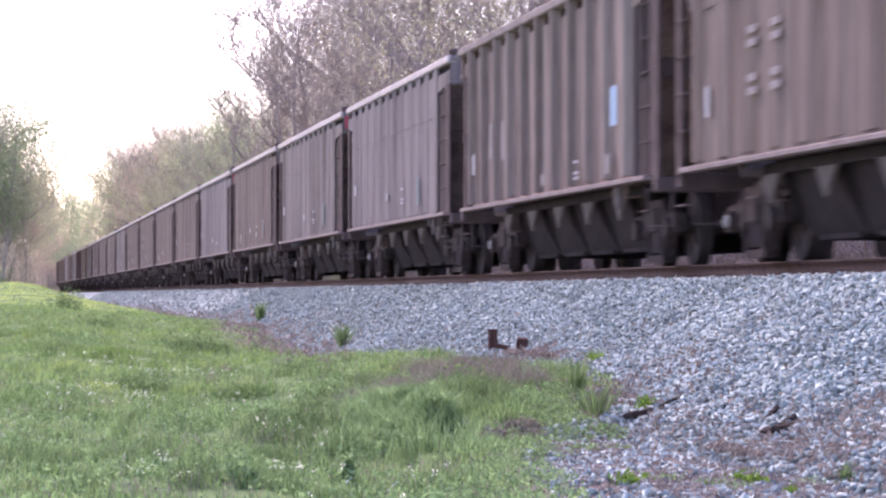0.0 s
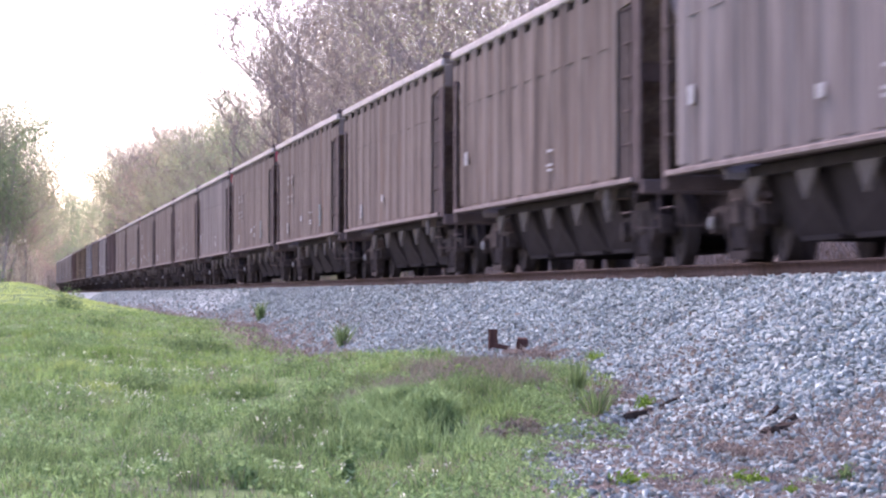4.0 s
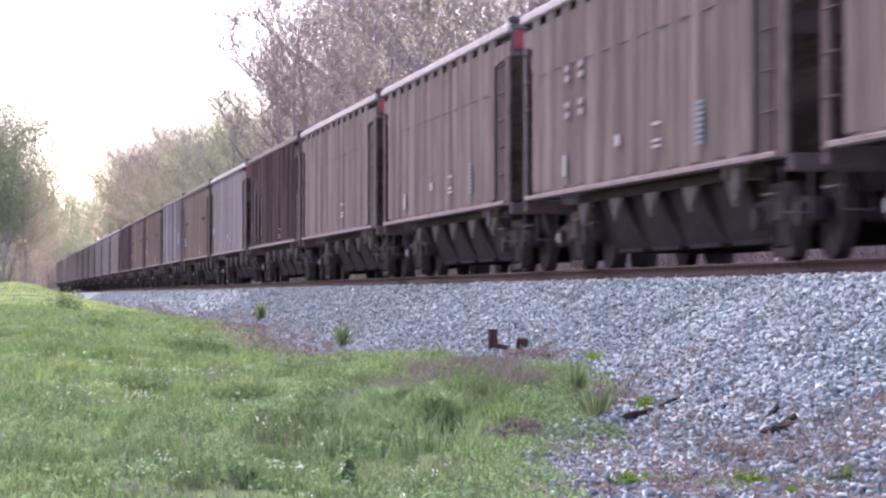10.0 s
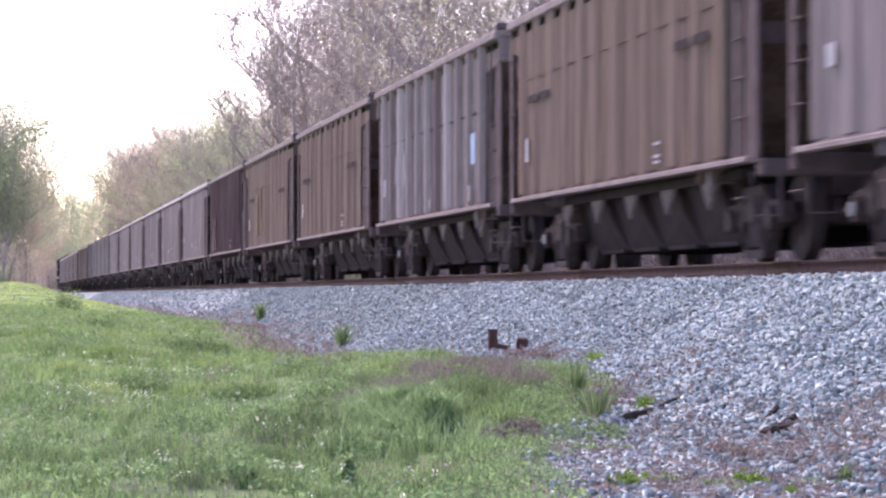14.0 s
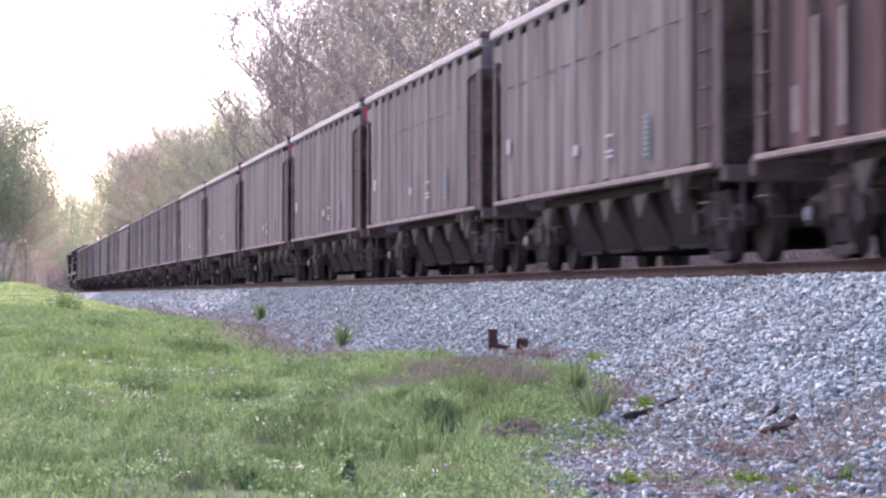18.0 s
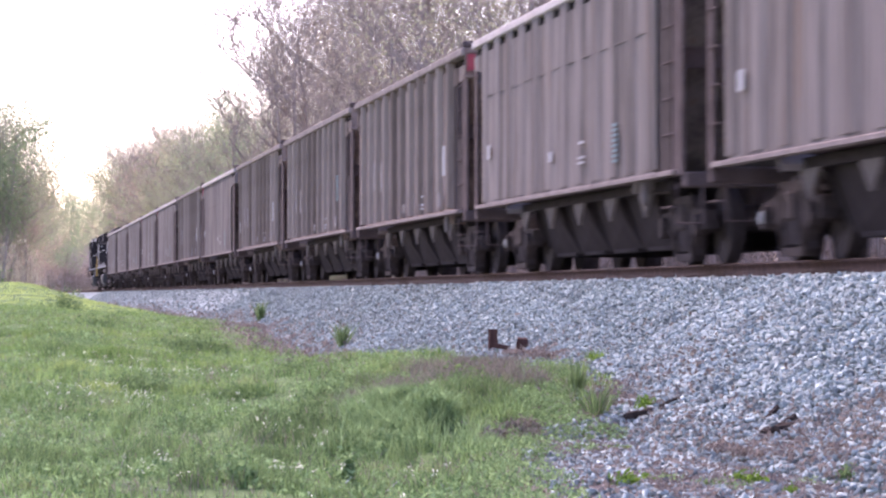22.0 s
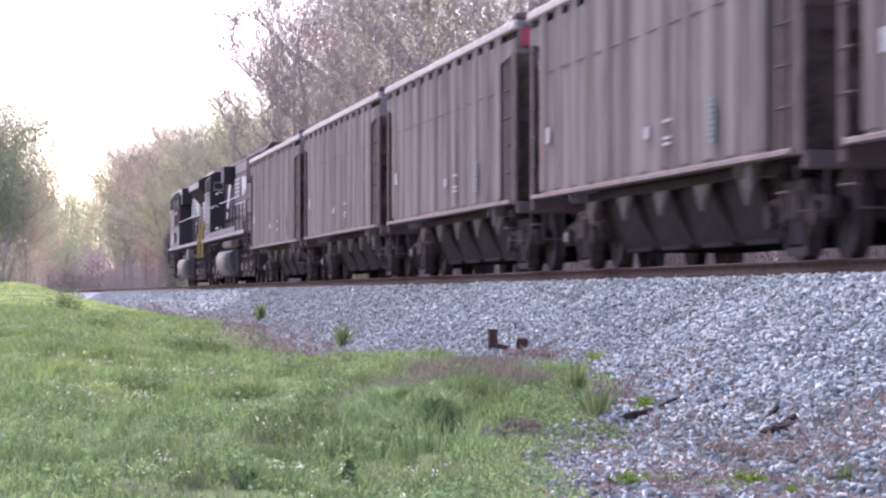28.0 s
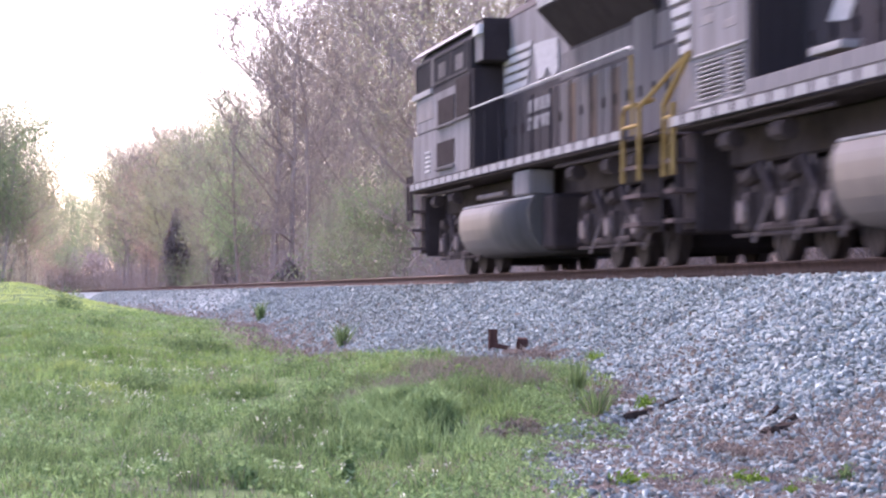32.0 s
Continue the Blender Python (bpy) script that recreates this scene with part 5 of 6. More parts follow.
brush("thicket", 8, [(spot_random.uniform(15.5, 17.5), y, 1.3) for y in (104, 118, 131, 214, 226, 240, 251)], 3.2, "leaf_shade", 30000, 0.06, "fresh green shrubs at the forest edge")
brush("thicket", 13, [(spot_random.uniform(15, 16.5), y, 1.2) for y in range(14, 130, 6)], 2.0, "litter", 30000, 0.035, "dull brown brushwood beyond the track")
brush("undergrowth", 17, [(13.3 + spot_random.uniform(-0.5, 0.5), y, 0.5) for y in range(34, 90, 2)], 2.3, "litter", 52000, 0.03, "dull brown dead weeds beyond the track")
brush("thicket", 9, [(spot_random.uniform(-6, 3.2), y, 2.0) for y in range(240, 450, 9)], 5.0, "leaf_tan", 42000, 0.095, "tan budding brushwood beside the track")
brush("undergrowth", 14, [(spot_random.uniform(25, 33), y + spot_random.uniform(-3, 3), 2.4) for y in range(60, 470, 7)], 8.0, "twig", 60000, 0.15, "mauve-brown leafless undergrowth deep in the wood")
brush("undergrowth", 15, [(x, 600 + spot_random.uniform(-20, 30), 3.5) for x in range(-12, 90, 3)], 11.0, "twig", 26000, 0.34, "mauve-brown brushwood where the track bends away")
brush("undergrowth", 16, [(x, 560 + spot_random.uniform(-25, 10), 2.5) for x in range(4, 50, 2)], 4.5, "twig", 22000, 0.3, "low mauve-brown brushwood where the track bends away")
brush("thicket", 10, [(-3.2, 215, 0.9), (-1.6, 222, 0.7), (-4.5, 210, 1.0)], 2.4, "weed", 4600, 0.14, "dark green shrubs behind the grassy bank")
brush("undergrowth", 11, [(x, 520 + spot_random.uniform(-12, 25), 3.0) for x in range(-8, 60, 3)], 9.0, "twig", 30000, 0.28, "mauve-brown brushwood where the track bends away")


def cedar(x, y, height, width, seed, label, thin=2.2):
    rng = np.random.default_rng(seed)
    t = rng.random(2600) ** 0.9
    g = rng.uniform(0, 2 * np.pi, 2600)
    r = width * (1 - t ** thin) * (0.75 + 0.25 * np.sin(g * 3 + t * 9)) * rng.uniform(0.2, 1, 2600) ** 0.5
    c = np.stack([r * np.cos(g), r * np.sin(g), 0.1 + t * (height - 0.1)], -1)
    ob = tagged(new("cedar_tree"), label, "tree")
    ob.matrix_basis = pose(x, y, float(land(x, y)))
    v, f = tubes([(0, 0, -0.2, 0, 0, height * 0.9, 0.12, 0.02)], 6)
    part("trunk", raw_mesh("trunk", v, f, M["bark"]), None, ob)
    part("crown", raw_mesh("crown", *leaf_quads(rng, c, 9000, 0.1, 0.15), M["cedar"]), None, ob)


cedar(14.5, 244, 7.4, 1.35, 1, "narrow dark evergreen cedar at the forest edge", 3.5)
cedar(15.0, 196, 4.1, 1.15, 2, "low dark evergreen cedar at the forest edge", 3.0)
# these two dark shrubs are added for shaded hollows under the foliage
cedar(15.1, 157, 2.3, 1.3, 3, "low dark shrub standing for a shaded hollow", 2.5)
cedar(15.6, 161, 1.8, 0.8, 4, "low dark shrub standing for a shaded hollow", 2.5)


# ---- ballast stones ----
def scattered_stones(seed, count, y0, y1, sizes, lumps):
    rng = np.random.default_rng(seed)
    ico = bmesh.new()
    if lumps == 8:
        corners = [ico.verts.new(c) for c in ((1.05, 0.1, 0), (-1.0, -0.2, 0.1), (0.1, 1.0, 0.1), (-0.1, -1.05, 0), (0.2, 0.1, 1), (-0.2, 0, -1))]
        for a, b in ((0, 2), (2, 1), (1, 3), (3, 0)):
            ico.faces.new((corners[a], corners[b], corners[4]))
            ico.faces.new((corners[b], corners[a], corners[5]))
        ico.verts.index_update()
    elif lumps:
        bmesh.ops.create_cube(ico, size=1.5)
        bmesh.ops.triangulate(ico, faces=ico.faces[:])
    else:
        bmesh.ops.create_cone(ico, segments=4, radius1=1.1, radius2=0, depth=1.2, cap_ends=True, cap_tris=True)
    ico.verts.ensure_lookup_table()
    base = np.array([v.co[:] for v in ico.verts])
    tri = np.array([[v.index for v in f.verts] for f in ico.faces])
    ico.free()
    y = y0 + (y1 - y0) * rng.random(count)
    lo = toe(y)
    spill = rng.exponential(0.22, count)
    x = lo + (7.62 - lo) * rng.random(count)
    edge = rng.random(count) < np.where(y < 24, 0.22, 0.045)
    x = np.where(edge, np.where(y < 24, lo - (lo - turf_edge(y) + 0.3) * rng.random(count), lo - spill * 0.7), x)
    z = np.where(x >= lo, bed(x), np.maximum(land(x, y), bed(x)))
    s = rng.uniform(*sizes, count)
    n = len(base)
    shape = base[None] * (1 + rng.uniform(-0.28, 0.28, (count, n, 1))) * (s[:, None] * rng.uniform(0.55, 1.3, (count, 3)) * np.array([1.35, 1.0, 0.45]))[:, None]
    q = rng.normal(0, 1, (count, 4)) * np.array([1, 0.24, 0.24, 1])
    q /= np.linalg.norm(q, axis=1)[:, None]
    w, a, b, c = q.T
    rot = np.stack([np.stack([1 - 2 * (b * b + c * c), 2 * (a * b - w * c), 2 * (a * c + w * b)], -1), np.stack([2 * (a * b + w * c), 1 - 2 * (a * a + c * c), 2 * (b * c - w * a)], -1), np.stack([2 * (a * c - w * b), 2 * (b * c + w * a), 1 - 2 * (a * a + b * b)], -1)], 1)
    v = np.einsum("nij,nkj->nki", rot, shape) + np.stack([x, y, z + s * rng.uniform(-0.1, 0.5, count)], -1)[:, None]
    f = (tri[None] + (np.arange(count) * n)[:, None, None]).reshape(-1, 3)
    return raw_mesh("ballast_stones", v.reshape(-1, 3), f, M["stone"])


for seed, count, y0, y1, sizes, lumps in ((1, 34000, 13.5, 28, (0.013, 0.034), True), (2, 30000, 28, 46, (0.015, 0.036), 8), (3, 26000, 46, 84, (0.013, 0.029), False), (4, 9000, 84, 210, (0.02, 0.04), False)):
    lone("ballast_stones", scattered_stones(seed, count, y0, y1, sizes, lumps), None, "loose angular pale gray ballast stones", "ballast stones", kind="stuff")


# ---- meadow ----
def meadow_spots(rng, n, y0, y1, power=1.0):
    """Places on the meadow, denser towards y0."""
    y = y0 + (y1 - y0) * rng.random(n) ** power
    lo = -0.016 * y - 0.5
    hi = turf_edge(y) + 0.1
    return lo + (hi - lo) * rng.random(n), y


def patch(x, y):
    """Where the turf is lush (near 1) or thin (near 0)."""
    return 0.5 + 0.25 * np.sin(x * 1.7 + np.sin(y * 0.45) * 2) + 0.25 * np.sin(y * 0.62 + np.sin(x * 1.1) * 1.8)


def blades(seed, n, y0, y1, height, width, mat, keep=0.0, bend_by=0.5, power=1.0, where=None):
    rng = np.random.default_rng(seed)
    x, y = meadow_spots(rng, n, y0, y1, power) if where is None else where(rng, n)
    tuft = rng.random(len(x)) < 0.65
    step = 0.24 + 0.004 * y
    hx, hy = np.floor(x / step), np.floor(y / (step * 1.6))
    jx, jy = np.sin(hx * 12.9898 + hy * 78.233) * 43758.5, np.sin(hx * 39.3 + hy * 11.7) * 24634.6
    jx, jy = jx - np.floor(jx), jy - np.floor(jy)
    x = np.where(tuft, (hx + jx) * step + rng.normal(0, step * 0.2, len(x)), x)
    y = np.where(tuft, (hy + jy) * step * 1.6 + rng.normal(0, step * 0.25, len(x)), y)
    p = np.clip(0.65 * patch(x, y) + 0.45 * np.where(tuft, jy, 0.25), 0, 1)
    ok = (rng.random(len(x)) < keep + (1 - keep) * p) & (x < turf_edge(y) + 0.1)
    ok &= rng.random(len(x)) > soil(x, y) * 1.6 - 0.15
    x, y, p = x[ok], y[ok], p[ok]
    n = len(x)
    h = height * rng.uniform(0.45, 1.25, n) * (0.55 + 0.75 * p)
    g = rng.uniform(0, 2 * np.pi, n)
    side = np.stack([np.cos(g), np.sin(g), 0 * g], -1) * (width * rng.uniform(0.6, 1.3, n))[:, None]
    g2 = rng.uniform(0, 2 * np.pi, n)
    lean = np.stack([np.cos(g2), np.sin(g2), 0 * g2], -1) * (h * bend_by * rng.uniform(0.1, 1, n))[:, None]
    root = np.stack([x, y, land(x, y) - 0.01], -1)
    up = np.stack([0 * h, 0 * h, h], -1)
    mid = root + up * 0.6 + lean * 0.35
    tip = root + up * 0.95 + lean
    v = np.stack([root - side, root + side, mid + side * 0.8, mid - side * 0.8, tip], 1).reshape(-1, 3)
    i = (np.arange(n) * 5)[:, None]
    f = np.concatenate([np.concatenate([i, i + 1, i + 2], 1), np.concatenate([i, i + 2, i + 3], 1), np.concatenate([i + 3, i + 2, i + 4], 1)])
    return raw_mesh("grass", v, f, M[mat])


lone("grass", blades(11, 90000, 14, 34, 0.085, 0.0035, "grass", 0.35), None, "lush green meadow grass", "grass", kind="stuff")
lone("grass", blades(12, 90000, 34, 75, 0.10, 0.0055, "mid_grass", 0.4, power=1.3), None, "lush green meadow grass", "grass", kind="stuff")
lone("grass", blades(13, 50000, 75, 170, 0.07, 0.012, "bank_grass", 0.5, power=1.2), None, "green bank grass coloured as if sunlit", "grass", kind="stuff")
lone("grass", blades(14, 27000, 14, 70, 0.11, 0.0034, "straw", 0.6, 1.2), None, "dry straw and dead stalks in the meadow", "dead grass", kind="stuff")


def broad_leaves(seed, n, y0, y1, size, mat, power=1.0):
    rng = np.random.default_rng(seed)
    x, y = meadow_spots(rng, n, y0, y1, power)
    ok = (rng.random(n) < patch(x * 1.3 + 4, y * 1.2)) & (x < turf_edge(y) - 0.15)
    x, y = x[ok], y[ok]
    c = np.stack([x, y, land(x, y) + rng.uniform(0.01, 0.09, len(x))], -1)
    return raw_mesh("broad_leaves", *leaf_quads(rng, c, len(c) * 2, 0.012, size), M[mat])


lone("clover", broad_leaves(21, 48000, 14, 36, 0.017, "herb"), None, "low clover and broad-leaved weeds", "weeds", kind="stuff")
lone("clover", broad_leaves(22, 30000, 36, 80, 0.022, "herb"), None, "low clover and broad-leaved weeds", "weeds", kind="stuff")


def flowers():
    rng = np.random.default_rng(31)
    x, y = meadow_spots(rng, 260, 15, 48)
    keep = (patch(x * 0.8 + 9, y * 0.9 + 2) > 0.55) & (x < 2.3 + 0.02 * y)
    x, y = x[keep], y[keep]
    c = np.stack([x, y, land(x, y) + rng.uniform(0.1, 0.2, len(x))], -1)
    return raw_mesh("wildflowers", *leaf_quads(rng, c, len(c) * 5, 0.012, 0.009), M["petal"])


lone("wildflowers", flowers(), None, "small white wildflowers in the grass", "flowers", kind="stuff")


def far_litter():
    """Dead stalks and leaves over the foot of the ballast farther off."""
    rng = np.random.default_rng(36)
    y = rng.uniform(45, 170, 5500)
    x = toe(y) + rng.normal(-0.1, 0.28, len(y)) + 0.2 * np.sin(y * 0.23) * np.sin(y * 0.07)
    x += bend(y)
    c = np.stack([x, y, np.maximum(bed(x), land(x, y)) + 0.03], -1)
    return raw_mesh("leaf_litter", *leaf_quads(rng, c, len(c), 0.02, 0.05), M["litter"])


lone("leaf_litter", far_litter(), None, "mauve-brown dead stalks along the foot of the ballast", "leaf litter", kind="stuff")


def litter():
    """Dead leaves and twigs over the bare strip beside the ballast."""
    rng = np.random.default_rng(35)
    y = np.concatenate([rng.uniform(14, 26, 14000), rng.uniform(26, 60, 8000)])
    x = toe(y) + np.where(y < 25, rng.normal(-0.6, 0.7, len(y)), rng.normal(-0.5, 0.7, len(y)))
    keep = rng.random(len(y)) < soil(x, y) * 1.1
    x, y = x[keep], y[keep]
    c = np.stack([x, y, np.where(x > toe(y), bed(x) + 0.02, land(x, y)) + 0.012], -1)
    return raw_mesh("leaf_litter", *leaf_quads(rng, c, len(c), 0.01, 0.026), M["litter"])


lone("leaf_litter", litter(), None, "brown dead leaves and twigs beside the ballast", "leaf litter", kind="stuff")


# ---- single weeds, posts and wood ----
def on_ground(x, y):
    return float(max(land(x, y), bed(x)) if x > toe(y) - 0.2 else land(x, y))


def weed(x, y, height, spread, mat, stems, seed, label, leaf=0.03, upright=0.8):
    rng = np.random.default_rng(seed)
    segs, tips = [], []
    for _ in range(stems):
        p = np.array([rng.normal(0, spread * 0.25), rng.normal(0, spread * 0.25), -0.02])
        d = np.array([rng.normal(0, 1 - upright), rng.normal(0, 1 - upright), 1.0])
        q = p + d / np.linalg.norm(d) * height * rng.uniform(0.6, 1.1)
        segs.append((*p, *q, 0.006, 0.003))
        for k in (0.2, 0.35, 0.5, 0.65, 0.8, 0.95):
            tips.append(p + (q - p) * k)
    ob = tagged(new("weed"), label, "weed")
    ob.matrix_basis = pose(x, y, on_ground(x, y))
    v, f = tubes(segs, 4)
    tagged(part("stalk", raw_mesh("stalk", v, f, M[mat]), None, ob), kind="stuff")
    v, f = leaf_quads(rng, np.array(tips), len(tips) * 3, spread * 0.2, leaf * 0.8)
    tagged(part("foliage", raw_mesh("foliage", v, f, M[mat]), None, ob), kind="stuff")


def spiky(x, y, height, spread, mat, count, seed, label):
    """A tuft of long narrow upright leaves."""
    rng = np.random.default_rng(seed)
    g = rng.uniform(0, 2 * np.pi, count)
    r = spread * rng.random(count) ** 0.6
    root = np.stack([np.cos(g) * r * 0.35, np.sin(g) * r * 0.35, np.full(count, -0.02)], -1)
    h = height * rng.uniform(0.5, 1.1, count)
    out = np.stack([np.cos(g), np.sin(g), 0 * g], -1)
    tip = root + out * (r * rng.uniform(0.3, 1.6, count))[:, None] + rng.normal(0, 0.02, (count, 3)) + np.stack([0 * h, 0 * h, h], -1)
    mid = root * 0.5 + tip * 0.5 + np.stack([0 * h, 0 * h, h * rng.uniform(0.05, 0.3, count)], -1)
    a = rng.uniform(0, np.pi, count)
    side = np.stack([np.cos(a), np.sin(a), 0 * a], -1) * (0.003 + 0.012 * height * rng.uniform(0.4, 1, count))[:, None]
    v = np.stack([root - side * 0.5, root + side * 0.5, mid + side, mid - side, tip], 1).reshape(-1, 3)
    i = (np.arange(count) * 5)[:, None]
    f = np.concatenate([np.concatenate([i, i + 1, i + 2], 1), np.concatenate([i, i + 2, i + 3], 1), np.concatenate([i + 3, i + 2, i + 4], 1)])
    ob = lone("weed", raw_mesh("weed", v, f, M[mat]), None, label, "weed", pose(x, y, on_ground(x, y)))
    return ob


def clumps(spots, spread):
    """Places gathered round the given spots of the meadow."""
    centres = np.array(spots)

    def place(rng, n):
        c = centres[rng.integers(0, len(centres), n)]
        return c[:, 0] + rng.normal(0, spread, n), c[:, 1] + rng.normal(0, spread * 2.2, n)
    return place


lone("tall_grass", blades(41, 5000, 0, 0, 0.19, 0.0035, "herb", 0.6, 0.9, where=clumps(((3.23, 23.04), (3.06, 23.45), (3.53, 23.57), (2.67, 22.03), (3.38, 21.75), (3.45, 20.20)), 0.11)), None, "tall bright green grass clumps", "grass", kind="stuff")
lone("tall_grass", blades(42, 6500, 0, 0, 0.17, 0.0045, "weed", 0.6, 0.9, where=clumps(((3.10, 27.34), (2.59, 24.49), (3.33, 27.53), (3.69, 24.32), (4.01, 24.87), (2.31, 22.63), (3.20, 46.93), (3.11, 49.66)), 0.13)), None, "dark green rank grass clumps", "grass", kind="stuff")
lone("dead_grass", blades(43, 6500, 0, 0, 0.17, 0.003, "straw", 0.7, 1.2, where=clumps(((4.49, 28.49), (4.63, 29.4), (4.63, 28.01), (3.25, 25.8), (3.0, 24.8), (3.64, 27.4), (5.27, 52.64), (5.66, 53.44), (4.42, 25.85), (5.66, 30.99)), 0.14)), None, "mauve-brown dead grass tangle beside the posts", "dead grass", kind="stuff")

lone("tall_grass", blades(48, 6000, 0, 0, 0.2, 0.0038, "herb", 0.7, 1.1, where=clumps(((3.23, 23.66), (3.38, 23.2), (2.95, 22.93), (2.82, 23.28), (3.1, 24.2), (3.45, 24.0)), 0.1)), None, "tall bright green grass clumps", "grass", kind="stuff")
lone("dead_grass", blades(49, 5500, 0, 0, 0.2, 0.0026, "straw", 0.8, 1.0, where=clumps(((3.57, 27.3), (4.45, 29.8), (4.2, 28.6), (4.14, 26.0), (4.3, 27.0), (3.14, 25.5), (4.41, 25.8), (3.9, 26.6), (3.35, 26.4)), 0.13)), None, "gray-brown dead grass standing in the meadow", "dead grass", kind="stuff")


def tuft_places(seed, n, y0, y1, side):
    """Places of rank tufts strewn over the meadow, more of them towards the side given."""
    rng = np.random.default_rng(seed)
    x, y = meadow_spots(rng, n, y0, y1, 1.2)
    keep = (x < turf_edge(y) - 0.25) & (rng.random(n) < np.where(x > 1.5, 0.5 + 0.5 * side, 0.5 - 0.5 * side) + 0.25)
    return list(zip(x[keep], y[keep]))


lone("tall_grass", blades(44, 11000, 0, 0, 0.13, 0.0036, "grass", 0.6, 1.0, where=clumps(tuft_places(61, 70, 16, 30, 0.4), 0.09)), None, "rank green grass tufts in the meadow", "grass", kind="stuff")
lone("tall_grass", blades(45, 9000, 0, 0, 0.17, 0.0045, "mid_grass", 0.6, 1.0, where=clumps(tuft_places(62, 60, 28, 52, 0.0), 0.14)), None, "rank yellow-green grass tufts in the meadow", "grass", kind="stuff")
lone("leggy_weeds", blades(46, 9500, 0, 0, 0.17, 0.004, "weed", 0.6, 0.7, where=clumps(tuft_places(63, 75, 16, 50, -0.3), 0.06)), None, "dark leggy weeds standing in the grass", "weeds", kind="stuff")
lone("dead_stalks", blades(47, 2200, 0, 0, 0.16, 0.003, "straw", 0.6, 1.1, where=clumps(tuft_places(64, 50, 16, 40, -0.2), 0.1)), None, "pale dead stalks standing in the grass", "dead grass", kind="stuff")

ballast_weeds = (
        (5.25, 18.3, 0.07, 0.08, "straw", -12, "pale dead stalks among the stones"), (5.0, 17.9, 0.06, 0.1, "straw", -12, "pale dead stalks among the stones"),
        (4.7, 18.2, 0.06, 0.1, "straw", -12, "pale dead stalks among the stones"), (5.5, 18.0, 0.06, 0.1, "straw", -10, "pale dead stalks among the stones"),
        (5.4, 26.6, 0.08, 0.2, "lime", -60, "low yellow-green grass on the ballast edge"), (5.15, 25.5, 0.08, 0.2, "lime", -60, "low yellow-green grass on the ballast edge"),
        (4.84, 24.96, 0.32, 0.14, "weed", -70, "dark green upright weed on the ballast edge"), (4.74, 23.58, 0.28, 0.2, "weed", -80, "grassy weed clump with long blades"),
        (5.38, 46.99, 0.38, 0.17, "weed", -100, "dark green weed on the ballast slope"), (5.83, 66.98, 0.45, 0.16, "weed", -100, "dark green weed on the ballast slope"),
        (5.20, 23.70, 0.06, 0.16, "lime", 14, "low bright green weed beside a branch"), (5.72, 28.54, 0.13, 0.14, "lime", -80, "yellow-green weed on the ballast edge"))
meadow_weeds = (
        (2.10, 18.07, 0.2, 0.16, "herb", 14, "dark green bushy weed in the meadow"), (1.40, 17.18, 0.2, 0.18, "herb", 14, "dark green bushy weed in the meadow"),
        (2.98, 26.28, 0.14, 0.4, "weed", 30, "dark green weed clump in the meadow"), (4.03, 25.91, 0.16, 0.4, "weed", 26, "dark green weed clump in the meadow"),
        (2.47, 23.34, 0.16, 0.3, "weed", 22, "dark green weed clump in the meadow"), (3.34, 23.21, 0.2, 0.3, "herb", 30, "long bright green grass clump"),
        (3.07, 46.95, 0.14, 0.6, "weed", 26, "dark green weed clump in the meadow"), (1.80, 76.80, 0.4, 0.7, "weed", 24, "leggy weeds on the grassy bank"),
        (3.74, 22.41, 0.1, 0.2, "straw", 18, "dry brown weed clump"), (2.89, 21.82, 0.12, 0.3, "herb", 26, "bright green grass clump in the meadow"),
        (4.89, 16.93, 0.05, 0.14, "weed", 12, "small weed among the stones"), (4.34, 17.16, 0.05, 0.16, "lime", 16, "low green weed among the stones"),
        (3.46, 16.32, 0.06, 0.12, "lime", 14, "low bright green weed among the stones"), (4.41, 16.45, 0.04, 0.1, "lime", 12, "low green weed among the stones"),
        (1.34, 30.39, 0.12, 0.4, "weed", 18, "leggy dark green weed clump"), (2.07, 59.89, 0.18, 0.7, "weed", 18, "dark green weeds on the bank"))
for x, y, h, w, mat, n, text in ballast_weeds + meadow_weeds:
    seed = int(x * 1000 + y * 100) + 9999
    if n < 0:
        spiky(x, y, h, w, mat, -n, seed, text)
        continue
    weed(x, y, h, w, mat, n, seed, text, 0.028 if y < 40 else 0.05, 0.85)


def mound(x, y, width, height, mat, count, size, label, name="weed"):
    """A low leafy clump: small leaves through a ragged dome, on thin stalks."""
    rng = np.random.default_rng(int(x * 1000 + y * 100) + 9999)
    g = rng.uniform(0, 2 * np.pi, count)
    r = rng.random(count) ** 0.5
    lump = 0.65 + 0.35 * np.sin(g * 3 + x * 9) * np.sin(r * 9 + y * 5)
    c = np.stack([np.cos(g) * r * width, np.sin(g) * r * width * 1.8, height * (1 - r ** 2) * lump * rng.uniform(0.25, 1.1, count)], -1)
    c[:, 2] += land(x + c[:, 0], y + c[:, 1]) - float(land(x, y))
    ob = tagged(new(name), label, name.replace("_", " "))
    ob.matrix_basis = pose(x, y, on_ground(x, y))
    low = c[::9] * np.array([1, 1, 0]) + np.array([0, 0, -0.03])
    low[:, 2] += land(x + low[:, 0], y + low[:, 1]) - float(land(x, y))
    v, f = tubes(np.concatenate([low, c[::9], np.full((len(low), 1), 0.004), np.full((len(low), 1), 0.002)], 1), 3)
    tagged(part("stalk", raw_mesh("stalk", v, f, M[mat]), None, ob), kind="stuff")
    v, f = leaf_quads(rng, c, count, 0.012, size)
    tagged(part("foliage", raw_mesh("foliage", v, f, M[mat]), None, ob), kind="stuff")


